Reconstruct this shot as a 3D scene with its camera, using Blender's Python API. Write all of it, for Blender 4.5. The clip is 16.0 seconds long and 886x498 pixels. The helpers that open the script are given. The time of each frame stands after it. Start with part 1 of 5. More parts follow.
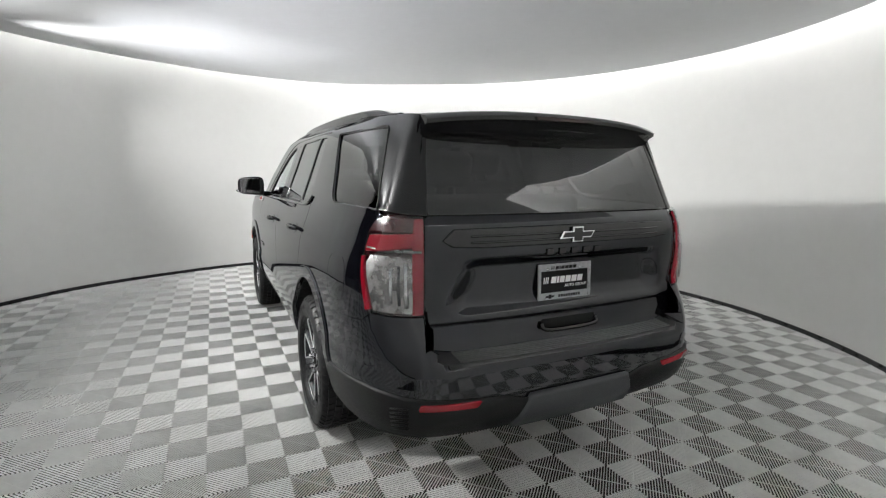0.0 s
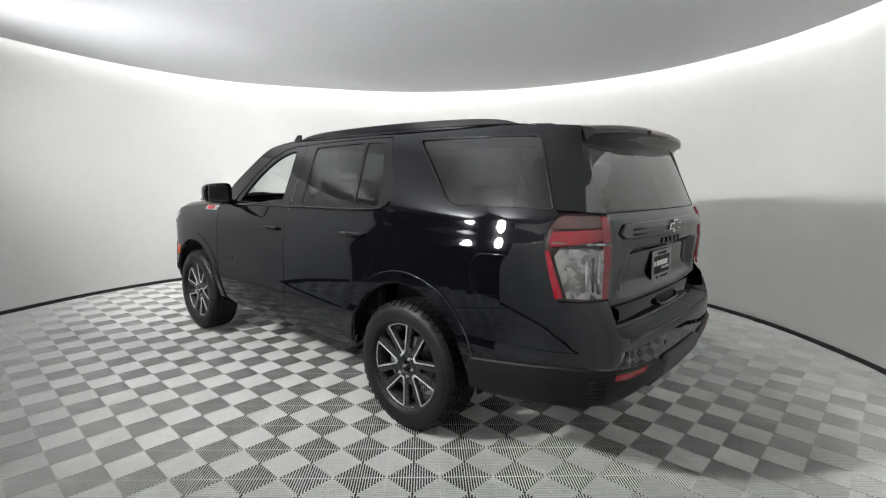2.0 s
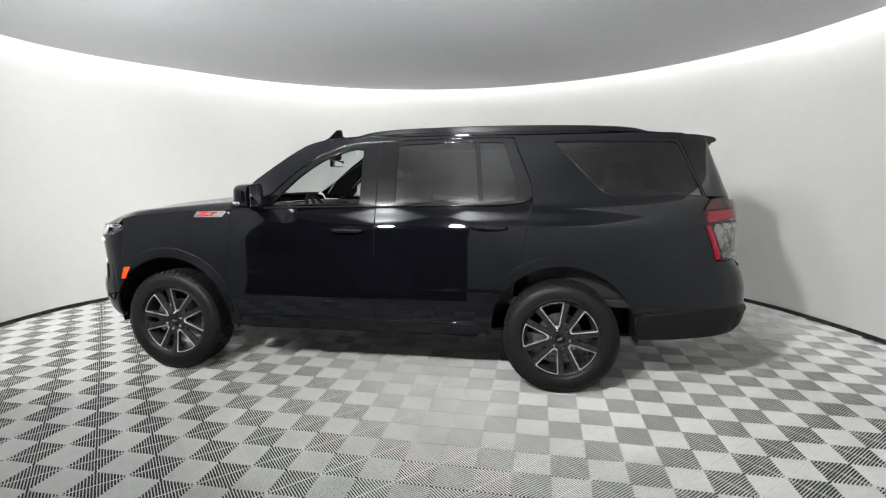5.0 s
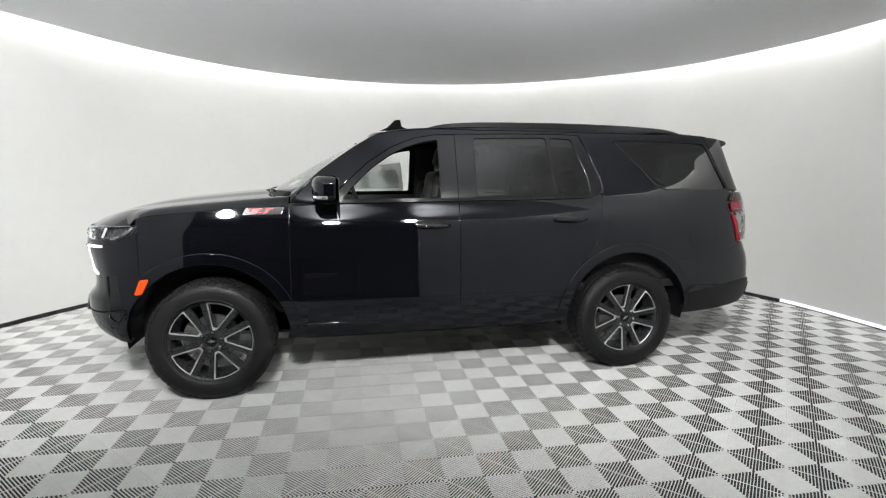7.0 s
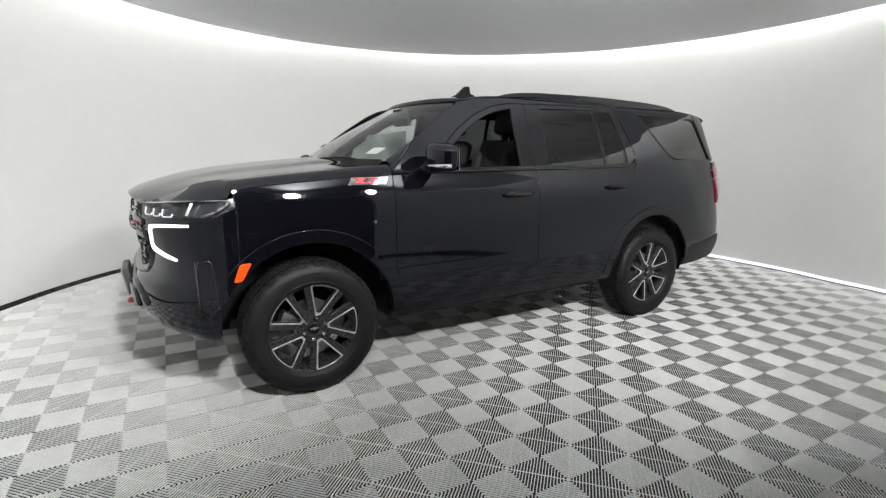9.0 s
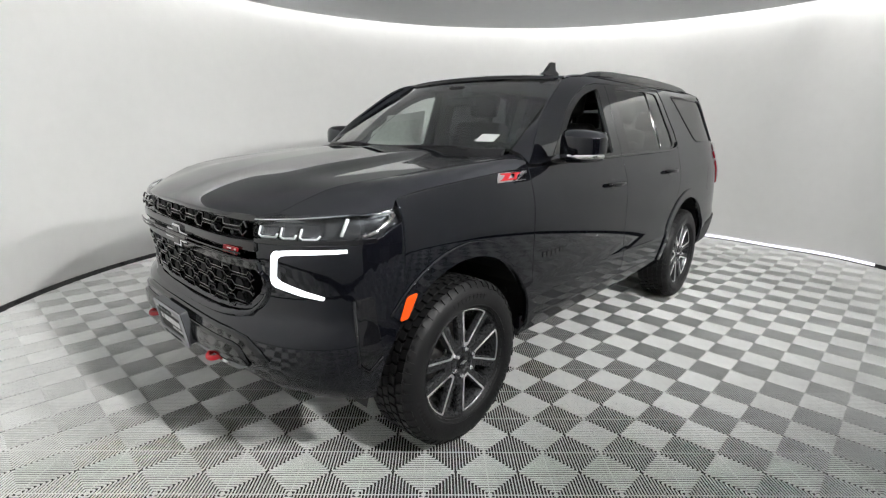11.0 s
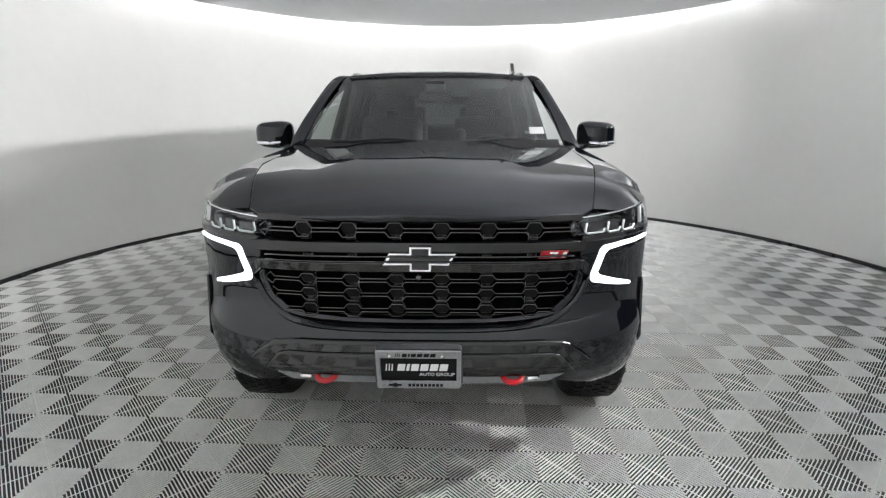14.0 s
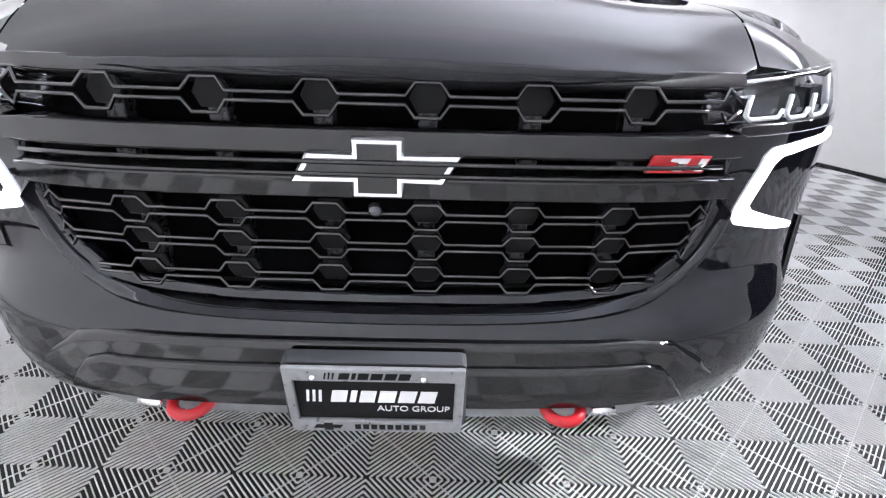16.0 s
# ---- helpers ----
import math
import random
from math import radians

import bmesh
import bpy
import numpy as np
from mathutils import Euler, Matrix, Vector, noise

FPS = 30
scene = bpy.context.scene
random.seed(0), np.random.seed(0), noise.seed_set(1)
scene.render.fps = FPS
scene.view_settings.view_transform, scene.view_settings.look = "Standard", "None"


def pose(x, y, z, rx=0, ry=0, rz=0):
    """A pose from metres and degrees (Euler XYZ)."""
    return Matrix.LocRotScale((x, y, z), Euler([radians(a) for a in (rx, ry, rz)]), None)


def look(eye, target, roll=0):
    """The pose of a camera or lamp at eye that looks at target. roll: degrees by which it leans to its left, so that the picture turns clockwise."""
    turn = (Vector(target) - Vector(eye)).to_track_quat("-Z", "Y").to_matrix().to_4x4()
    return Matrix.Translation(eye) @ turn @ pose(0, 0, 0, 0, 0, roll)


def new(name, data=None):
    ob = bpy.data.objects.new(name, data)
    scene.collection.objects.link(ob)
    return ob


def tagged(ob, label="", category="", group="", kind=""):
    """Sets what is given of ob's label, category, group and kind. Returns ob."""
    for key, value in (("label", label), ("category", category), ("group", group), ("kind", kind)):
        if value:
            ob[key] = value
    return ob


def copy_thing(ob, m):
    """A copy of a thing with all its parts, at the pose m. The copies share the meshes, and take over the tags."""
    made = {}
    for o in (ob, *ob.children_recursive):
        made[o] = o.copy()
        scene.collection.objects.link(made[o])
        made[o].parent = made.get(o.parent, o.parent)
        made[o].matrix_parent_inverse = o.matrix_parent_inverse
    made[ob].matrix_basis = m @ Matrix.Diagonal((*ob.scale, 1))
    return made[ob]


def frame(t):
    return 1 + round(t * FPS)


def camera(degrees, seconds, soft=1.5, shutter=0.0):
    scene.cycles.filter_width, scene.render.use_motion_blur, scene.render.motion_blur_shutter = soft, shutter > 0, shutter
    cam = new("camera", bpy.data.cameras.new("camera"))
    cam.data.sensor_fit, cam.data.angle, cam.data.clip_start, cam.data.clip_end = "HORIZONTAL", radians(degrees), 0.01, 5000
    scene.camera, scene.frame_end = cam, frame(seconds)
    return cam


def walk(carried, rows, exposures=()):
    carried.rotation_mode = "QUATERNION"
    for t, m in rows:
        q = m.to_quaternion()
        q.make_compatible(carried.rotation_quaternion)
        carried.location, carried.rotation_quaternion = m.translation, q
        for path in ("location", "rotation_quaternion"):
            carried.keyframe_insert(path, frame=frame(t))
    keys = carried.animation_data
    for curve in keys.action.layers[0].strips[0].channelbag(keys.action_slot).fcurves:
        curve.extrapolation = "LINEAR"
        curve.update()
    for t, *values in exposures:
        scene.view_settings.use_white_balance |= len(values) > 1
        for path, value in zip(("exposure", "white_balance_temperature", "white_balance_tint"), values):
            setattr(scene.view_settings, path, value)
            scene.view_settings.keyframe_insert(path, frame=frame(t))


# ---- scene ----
cam = camera(84.2, 16.0, soft=1.2)
PATH = [
    (0, (-4.51, 1.551, 1.587), (-2.74, 0.673, 1.276), 0.8),
    (0.5, (-4.351, 1.945, 1.548), (-2.672, 0.901, 1.246), 1.1),
    (1, (-4.145, 2.313, 1.573), (-2.577, 1.113, 1.255), 0.2),
    (1.5, (-3.941, 2.672, 1.552), (-2.486, 1.329, 1.27), 0.2),
    (2, (-3.656, 3.005, 1.554), (-2.338, 1.526, 1.278), 0.6),
    (2.5, (-3.348, 3.373, 1.559), (-2.196, 1.76, 1.293), 0.7),
    (3, (-3.014, 3.668, 1.539), (-2.022, 1.95, 1.288), 0.2),
    (3.5, (-2.582, 3.964, 1.515), (-1.773, 2.149, 1.289), 0.4),
    (4, (-2.171, 4.176, 1.538), (-1.512, 2.301, 1.314), 0.2),
    (4.2, (-1.998, 4.244, 1.535), (-1.402, 2.349, 1.298), -0.2),
    (6.3, (-0.019, 4.52, 1.57), (-0.171, 2.549, 1.263), 0.9),
    (6.5, (0.177, 4.506, 1.561), (-0.052, 2.542, 1.262), 0.7),
    (7, (0.653, 4.383, 1.515), (0.254, 2.445, 1.221), 0.3),
    (7.5, (1.095, 4.3, 1.509), (0.554, 2.403, 1.183), 0.8),
    (8, (1.532, 4.135, 1.489), (0.804, 2.302, 1.156), 1.6),
    (8.5, (1.892, 3.958, 1.474), (1.018, 2.195, 1.118), 1.4),
    (9, (2.309, 3.756, 1.464), (1.305, 2.072, 1.072), 0.9),
    (9.5, (2.662, 3.465, 1.449), (1.546, 1.856, 1.041), 0.5),
    (10, (2.969, 3.172, 1.465), (1.739, 1.653, 1.042), 0.8),
    (10.2, (3.057, 3.044, 1.474), (1.785, 1.561, 1.045), 0.9),
    (12.3, (3.541, 1.15, 1.533), (1.786, 0.341, 1.016), 1.0),
    (12.5, (3.679, 0.998, 1.518), (1.868, 0.317, 1.012), 1.0),
    (13, (3.923, 0.636, 1.508), (2.033, 0.237, 0.99), -0.2),
    (13.5, (4.057, 0.318, 1.503), (2.13, 0.145, 0.997), -0.4),
    (14, (4.152, 0.125, 1.503), (2.216, 0.087, 1.005), 0.0),
    (14.5, (4.147, 0.048, 1.501), (2.223, 0.066, 0.953), 0.3),
    (15, (3.901, 0.042, 1.418), (2.002, 0.076, 0.79), 1.0),
    (15.5, (3.392, 0.076, 1.284), (1.527, 0.104, 0.563), 1.6),
    (16, (3.196, 0.102, 1.22), (1.365, 0.135, 0.417), 1.8),
]
walk(cam, [(t, look(eye, target, roll)) for t, eye, target, roll in PATH], [(0.0, 1.10, 6500, 12), (2.0, 1.01, 6500, 12), (4.0, 0.93, 6500, 12), (10.2, 0.90, 6500, 12), (12.5, 1.13, 6420, 13), (13.5, 1.26, 6400, 13), (14.5, 1.34, 6380, 13), (15.0, 1.46, 6330, 14), (15.5, 1.74, 6230, 17), (16.0, 2.08, 6090, 20)])

# ---- world, lamps, exposure ----

world = bpy.data.worlds.new("world")
scene.world = world
world.use_nodes = True
world.node_tree.nodes["Background"].inputs[0].default_value = (0.05, 0.055, 0.06, 1)
world.node_tree.nodes["Background"].inputs[1].default_value = 0.05

ROOM = (-0.28, 0.0)          # middle of the round booth
CEIL, TOP, GAP = 3.03, 3.5, 0.16     # heights of the hung ceiling and of the wall; the gap between them, made for the fill strips
OPEN0, OPEN1 = 53, 92       # the doorway on the side of the walk, in degrees
# the wall's distance from the middle of the booth, by angle: wider on the side of the walk
WALL = [(-90, 4.22), (-30, 4.26), (-3, 4.53), (24, 4.53), (46, 4.64), (60, 4.68), (130, 4.68), (154, 4.64), (166, 4.46), (180, 4.38), (200, 4.3), (225, 4.22), (270, 4.22)]


def wall_radius(a):
    d = math.degrees(a) % 360
    d = d - 360 if d > 270 else d
    for (d0, r0), (d1, r1) in zip(WALL, WALL[1:]):
        if d <= d1:
            k = (d - d0) / (d1 - d0)
            return r0 + (r1 - r0) * k * k * (3 - 2 * k)
    return WALL[-1][1]


def at_angle(deg, r, z):
    a = radians(deg)
    return Vector((ROOM[0] + r * math.cos(a), ROOM[1] + r * math.sin(a), z))


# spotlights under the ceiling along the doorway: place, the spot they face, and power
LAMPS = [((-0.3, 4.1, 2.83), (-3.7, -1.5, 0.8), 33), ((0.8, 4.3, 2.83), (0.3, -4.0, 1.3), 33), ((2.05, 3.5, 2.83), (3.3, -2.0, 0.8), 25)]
# two added fill lamps, out of view outside the doorway, brighten the ceiling
FILL_UPLIGHTS = [((-0.05, 5.2, 0.24), (-1.4, -1.4, 3.0), 50), ((1.75, 5.0, 0.24), (1.9, -1.4, 3.0), 44)]
for place, aim, power in LAMPS + FILL_UPLIGHTS:
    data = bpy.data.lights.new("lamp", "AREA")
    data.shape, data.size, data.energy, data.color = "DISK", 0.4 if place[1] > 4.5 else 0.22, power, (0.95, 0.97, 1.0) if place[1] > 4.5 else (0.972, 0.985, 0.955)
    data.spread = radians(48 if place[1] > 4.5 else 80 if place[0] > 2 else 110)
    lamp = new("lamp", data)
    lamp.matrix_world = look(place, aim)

# ---- materials ----
def material(name, color, rough=0.5, metal=0.0, grain=0.0, scale=40.0, bump=0.0, bump_scale=200.0, coat=0.0, ior=1.5, vary=0.0, stain=0.0, stain_scale=2.0):
    """A plain surface with grain and stains at two scales, fine relief, and a small change from piece to piece."""
    m = bpy.data.materials.new(name)
    m.use_nodes = True
    nt = m.node_tree
    b = nt.nodes["Principled BSDF"]
    b.inputs["Base Color"].default_value = (*color, 1)
    b.inputs["Roughness"].default_value = rough
    b.inputs["Metallic"].default_value = metal
    b.inputs["IOR"].default_value = ior
    b.inputs["Coat Weight"].default_value = coat
    b.inputs["Coat Roughness"].default_value = 0.03
    tc = nt.nodes.new("ShaderNodeTexCoord")
    value = None
    for amount, sc in ((grain, scale), (stain, stain_scale)):
        if amount:
            n = nt.nodes.new("ShaderNodeTexNoise")
            n.inputs["Scale"].default_value, n.inputs["Detail"].default_value = sc, 4
            nt.links.new(tc.outputs["Object"], n.inputs["Vector"])
            r = nt.nodes.new("ShaderNodeMapRange")
            r.inputs["From Min"].default_value, r.inputs["From Max"].default_value = 0.3, 0.7
            r.inputs["To Min"].default_value, r.inputs["To Max"].default_value = 1 - amount, 1 + amount
            nt.links.new(n.outputs["Fac"], r.inputs["Value"])
            if value is None:
                value = r.outputs["Result"]
            else:
                x = nt.nodes.new("ShaderNodeMath")
                x.operation = "MULTIPLY"
                nt.links.new(value, x.inputs[0]), nt.links.new(r.outputs["Result"], x.inputs[1])
                value = x.outputs[0]
    if vary:
        oi = nt.nodes.new("ShaderNodeObjectInfo")
        r = nt.nodes.new("ShaderNodeMapRange")
        r.inputs["To Min"].default_value, r.inputs["To Max"].default_value = 1 - vary, 1 + vary
        nt.links.new(oi.outputs["Random"], r.inputs["Value"])
        if value is None:
            value = r.outputs["Result"]
        else:
            x = nt.nodes.new("ShaderNodeMath")
            x.operation = "MULTIPLY"
            nt.links.new(value, x.inputs[0]), nt.links.new(r.outputs["Result"], x.inputs[1])
            value = x.outputs[0]
    if value is not None:
        s = nt.nodes.new("ShaderNodeVectorMath")
        s.operation = "SCALE"
        s.inputs[0].default_value = color
        nt.links.new(value, s.inputs["Scale"])
        nt.links.new(s.outputs[0], b.inputs["Base Color"])
        rr = nt.nodes.new("ShaderNodeMath")
        rr.operation = "MULTIPLY"
        rr.inputs[1].default_value = rough
        nt.links.new(value, rr.inputs[0]), nt.links.new(rr.outputs[0], b.inputs["Roughness"])
    if bump:
        n = nt.nodes.new("ShaderNodeTexNoise")
        n.inputs["Scale"].default_value, n.inputs["Detail"].default_value = bump_scale, 3
        nt.links.new(tc.outputs["Object"], n.inputs["Vector"])
        k = nt.nodes.new("ShaderNodeBump")
        k.inputs["Strength"].default_value, k.inputs["Distance"].default_value = bump, 0.002
        nt.links.new(n.outputs["Fac"], k.inputs["Height"])
        nt.links.new(k.outputs[0], b.inputs["Normal"])
    return m


def glass(name, tint, ior=1.5, rough=0.0):
    """A thin pane: light goes straight through, tinted, and the surface mirrors by Fresnel."""
    m = bpy.data.materials.new(name)
    m.use_nodes = True
    nt = m.node_tree
    nt.nodes.remove(nt.nodes["Principled BSDF"])
    t, g, f, x, p, k = (nt.nodes.new("ShaderNode" + q) for q in ("BsdfTransparent", "BsdfGlossy", "LayerWeight", "MixShader", "Math", "MapRange"))
    t.inputs[0].default_value = (*tint, 1)
    g.inputs["Color"].default_value, g.inputs["Roughness"].default_value = (1, 1, 1, 1), rough
    f.inputs["Blend"].default_value = 0.5
    p.operation, p.inputs[1].default_value = "POWER", 5.0
    k.inputs["To Min"].default_value = ((ior - 1) / (ior + 1)) ** 2
    nt.links.new(f.outputs["Facing"], p.inputs[0]), nt.links.new(p.outputs[0], k.inputs["Value"]), nt.links.new(k.outputs["Result"], x.inputs[0])
    nt.links.new(t.outputs[0], x.inputs[1]), nt.links.new(g.outputs[0], x.inputs[2])
    nt.links.new(x.outputs[0], nt.nodes["Material Output"].inputs[0])
    return m


def glow(name, color, strength):
    m = bpy.data.materials.new(name)
    m.use_nodes = True
    b = m.node_tree.nodes["Principled BSDF"]
    b.inputs["Base Color"].default_value = (0.8, 0.8, 0.8, 1)
    b.inputs["Emission Color"].default_value = (*color, 1)
    b.inputs["Emission Strength"].default_value = strength
    return m


PAINT = material("black_paint", (0.0028, 0.003, 0.0045), 0.03, ior=1.6, bump=0.006, bump_scale=60)
PAINT.node_tree.nodes["Principled BSDF"].inputs["Specular Tint"].default_value = (0.93, 0.945, 1.0, 1)
GLOSS = material("gloss_black_trim", (0.005, 0.005, 0.006), 0.06, ior=1.6, grain=0.1, scale=30)
PLASTIC = material("grained_black_plastic", (0.008, 0.008, 0.0085), 0.45, ior=1.33, bump=0.25, bump_scale=700, stain=0.1)
STEPGREY = material("grey_step_pad", (0.045, 0.046, 0.048), 0.5, bump=0.2, bump_scale=500, stain=0.08)
STEPRIB = material("pale_grey_rib", (0.11, 0.112, 0.115), 0.5, bump=0.2, bump_scale=500, stain=0.08)
GREYPLASTIC = material("grey_skid_plastic", (0.05, 0.053, 0.058), 0.45, bump=0.2, bump_scale=600, stain=0.08)
RUBBER = material("tyre_rubber", (0.0085, 0.0085, 0.009), 0.5, ior=1.36, grain=0.12, scale=60, bump=0.3, bump_scale=300, stain=0.2, stain_scale=7)
MACHINED = material("machined_alloy", (0.86, 0.86, 0.86), 0.34, 1.0, grain=0.06, scale=300)
DARKALLOY = material("dark_painted_alloy", (0.03, 0.031, 0.033), 0.28, 0.4, grain=0.1, scale=80)
CHROME = material("chrome", (0.8, 0.8, 0.82), 0.06, 1.0, grain=0.04)
SATIN = material("satin_silver", (0.5, 0.5, 0.51), 0.22, 1.0, grain=0.05)
DARKCHROME = material("dark_chrome", (0.12, 0.12, 0.13), 0.16, 0.9, grain=0.06)
STEEL = material("brake_steel", (0.35, 0.34, 0.33), 0.38, 1.0, grain=0.2, scale=120)
REDPAINT = material("red_hook_paint", (0.42, 0.006, 0.012), 0.3, coat=0.4, grain=0.06)
REDLENS = material("red_lens", (0.25, 0.004, 0.014), 0.12, coat=0.3, grain=0.08, scale=25)
DARKRED = material("dark_red_lens", (0.03, 0.004, 0.006), 0.1, coat=0.3)
CLEARLENS = material("frosted_lamp", (0.31, 0.29, 0.285), 0.28, 0.8, grain=0.3, scale=22, bump=0.05, bump_scale=60)
PINKLENS = material("pale_red_lens", (0.055, 0.012, 0.014), 0.15, grain=0.3, scale=20, coat=0.4)
WIRE = material("shiny_black_wire", (0.004, 0.004, 0.005), 0.05, ior=1.75, grain=0.1)
GRILLEBACK = material("matt_black_mesh", (0.0022, 0.0022, 0.0025), 0.9, ior=1.08, grain=0.2)
LAMPSILVER = material("lamp_silver", (0.16, 0.165, 0.175), 0.2, 0.9, grain=0.2, scale=18)
LIGHTGUIDE = glow("light_guide", (0.95, 0.97, 1.0), 0.016)
AMBER = material("amber_lens", (0.75, 0.065, 0.004), 0.2, coat=0.6, grain=0.08)
LED = glow("daytime_led", (0.93, 0.97, 1.0), 1.3)
# glows of the added strips that fill the booth with light
FILL = glow("fill_light", (0.985, 0.985, 0.95), 40.0)
FILLBRIGHT = glow("bright_fill_light", (0.985, 0.985, 0.95), 105.0)
FILLSOFT = glow("soft_fill_light", (0.985, 0.985, 0.95), 84.0)
BASEGLOW = glow("bluish_base_light", (0.86, 0.86, 1.0), 0.75)
FILLMID = glow("middle_fill_light", (0.985, 0.985, 0.95), 52.0)
LENS = glass("clear_lamp_cover", (0.9, 0.92, 0.93))
PANE = glass("windscreen_glass", (0.72, 0.77, 0.75), ior=1.75)
DOORPANE = glass("clear_side_glass", (0.9, 0.93, 0.91))
TINT = glass("dark_privacy_glass", (0.07, 0.076, 0.076), ior=1.85)
FRIT = material("black_glass_border", (0.006, 0.006, 0.007), 0.06, grain=0.1)
LEATHER = material("black_leather", (0.009, 0.009, 0.0095), 0.7, bump=0.3, bump_scale=250, grain=0.15)
TRIMIN = material("dark_cabin_trim", (0.012, 0.012, 0.013), 0.6, grain=0.15, bump=0.15)
HEADLINER = material("grey_headliner", (0.05, 0.05, 0.05), 0.9, grain=0.1, bump=0.2)


def paper(name, color, grain):
    """Paper: half of the light goes through it."""
    m = material(name, color, 0.8, grain=grain, scale=30)
    nt = m.node_tree
    t, x = nt.nodes.new("ShaderNodeBsdfTranslucent"), nt.nodes.new("ShaderNodeMixShader")
    t.inputs[0].default_value = (*color, 1)
    x.inputs[0].default_value = 0.5
    nt.links.new(nt.nodes["Principled BSDF"].outputs[0], x.inputs[1]), nt.links.new(t.outputs[0], x.inputs[2])
    nt.links.new(x.outputs[0], nt.nodes["Material Output"].inputs[0])
    return m


PAPER = paper("white_paper", (0.8, 0.81, 0.79), 0.04)
SHEETINK = paper("pale_grey_print", (0.72, 0.75, 0.72), 0.15)
GREYINK = paper("grey_ink", (0.42, 0.44, 0.42), 0.25)
WHITEINK = material("white_print", (0.85, 0.85, 0.85), 0.5, grain=0.03)
BLACKINK = material("black_print", (0.006, 0.006, 0.0065), 0.45, ior=1.25, grain=0.1)
FRAMEGREY = material("grey_plate_frame", (0.3, 0.305, 0.315), 0.3, 0.4, grain=0.1, scale=60)
SILVERGREY = material("silver_skid_paint", (0.26, 0.27, 0.28), 0.35, 0.6, grain=0.08)
WALLPAINT = material("white_booth_paint", (0.71, 0.71, 0.697), 0.7, grain=0.012, scale=9, stain=0.025, stain_scale=0.7, bump=0.05, bump_scale=60)
CEILPAINT = material("white_ceiling_paint", (0.765, 0.775, 0.79), 0.75, grain=0.012, scale=9, stain=0.02, stain_scale=0.6, bump=0.04, bump_scale=60)
BASEBLACK = material("black_skirting", (0.012, 0.012, 0.013), 0.3, grain=0.2, scale=12)
TILEGREY = material("grey_ribbed_tile", (0.72, 0.725, 0.71), 0.34, grain=0.05, scale=25, vary=0.03, stain=0.05, stain_scale=3)
# dark colour that stands in for shade at the bottom of the rib gaps
SLAB = material("rib_gap_shade", (0.03, 0.03, 0.027), 0.9, grain=0.3, scale=15)
# near-black in place of the shade beyond the doorway, mirrored in the car
DARKROOM = material("unlit_space_black", (0.004, 0.005, 0.009), 0.8, grain=0.2, scale=5)

# ---- building helpers ----
def finish(name, me, mat, parent=None, label="", smooth=False):
    ob = new(name, me)
    me.materials.append(mat)
    if smooth:
        me.polygons.foreach_set("use_smooth", [True] * len(me.polygons))
    if parent is not None:
        ob.parent = parent
    if label:
        ob["label"] = label
    return ob


def part(name, bm, mat, parent=None, label="", smooth=False, angle=None):
    """Links a bmesh as one mesh object under a thing or a part."""
    me = bpy.data.meshes.new(name)
    bmesh.ops.recalc_face_normals(bm, faces=bm.faces)
    if angle is not None:
        smooth = True
        for e in bm.edges:
            if len(e.link_faces) == 2 and e.calc_face_angle(0) > radians(angle):
                e.smooth = False
    bm.to_mesh(me)
    bm.free()
    return finish(name, me, mat, parent, label, smooth)


def thing(name, label, category, group="", at=(0, 0, 0), kind=""):
    ob = new(name)
    ob.location = at
    return tagged(ob, label, category, group, kind)


def add_box(bm, lo, hi, bevel=0.0, m=None, segments=2):
    """A box between two corners, with rounded edges."""
    lo, hi = Vector(lo), Vector(hi)
    mm = Matrix.Translation((lo + hi) / 2) @ Matrix.Diagonal((*(hi - lo), 1))
    vs = bmesh.ops.create_cube(bm, size=1, matrix=mm)["verts"]
    if bevel:
        es = list({e for v in vs for e in v.link_edges})
        out = bmesh.ops.bevel(bm, geom=es, offset=bevel, segments=segments, affect="EDGES", profile=0.5)
        vs = list({v for f in out["faces"] for v in f.verts} | {v for v in vs if v.is_valid})
    if m is not None:
        bmesh.ops.transform(bm, matrix=m, verts=vs)
    return vs


def add_prism(bm, poly, depth, m=Matrix(), bevel=0.0):
    """A flat outline in the x-y plane, raised to depth along z, with an optional chamfer on its upper edge."""
    n = len(poly)
    c = sum((Vector(p) for p in poly), Vector((0, 0))) / n
    low = [bm.verts.new(m @ Vector((x, y, 0))) for x, y in poly]
    mid = [bm.verts.new(m @ Vector((x, y, depth - bevel))) for x, y in poly]
    rings = [low, mid]
    if bevel:
        rings.append([bm.verts.new(m @ Vector((*(Vector(p) + (c - Vector(p)).normalized() * bevel), depth))) for p in poly])
    for a, b in zip(rings, rings[1:]):
        for i in range(n):
            bm.faces.new((a[i], a[(i + 1) % n], b[(i + 1) % n], b[i]))
    bm.faces.new(rings[-1])
    bm.faces.new(low[::-1])


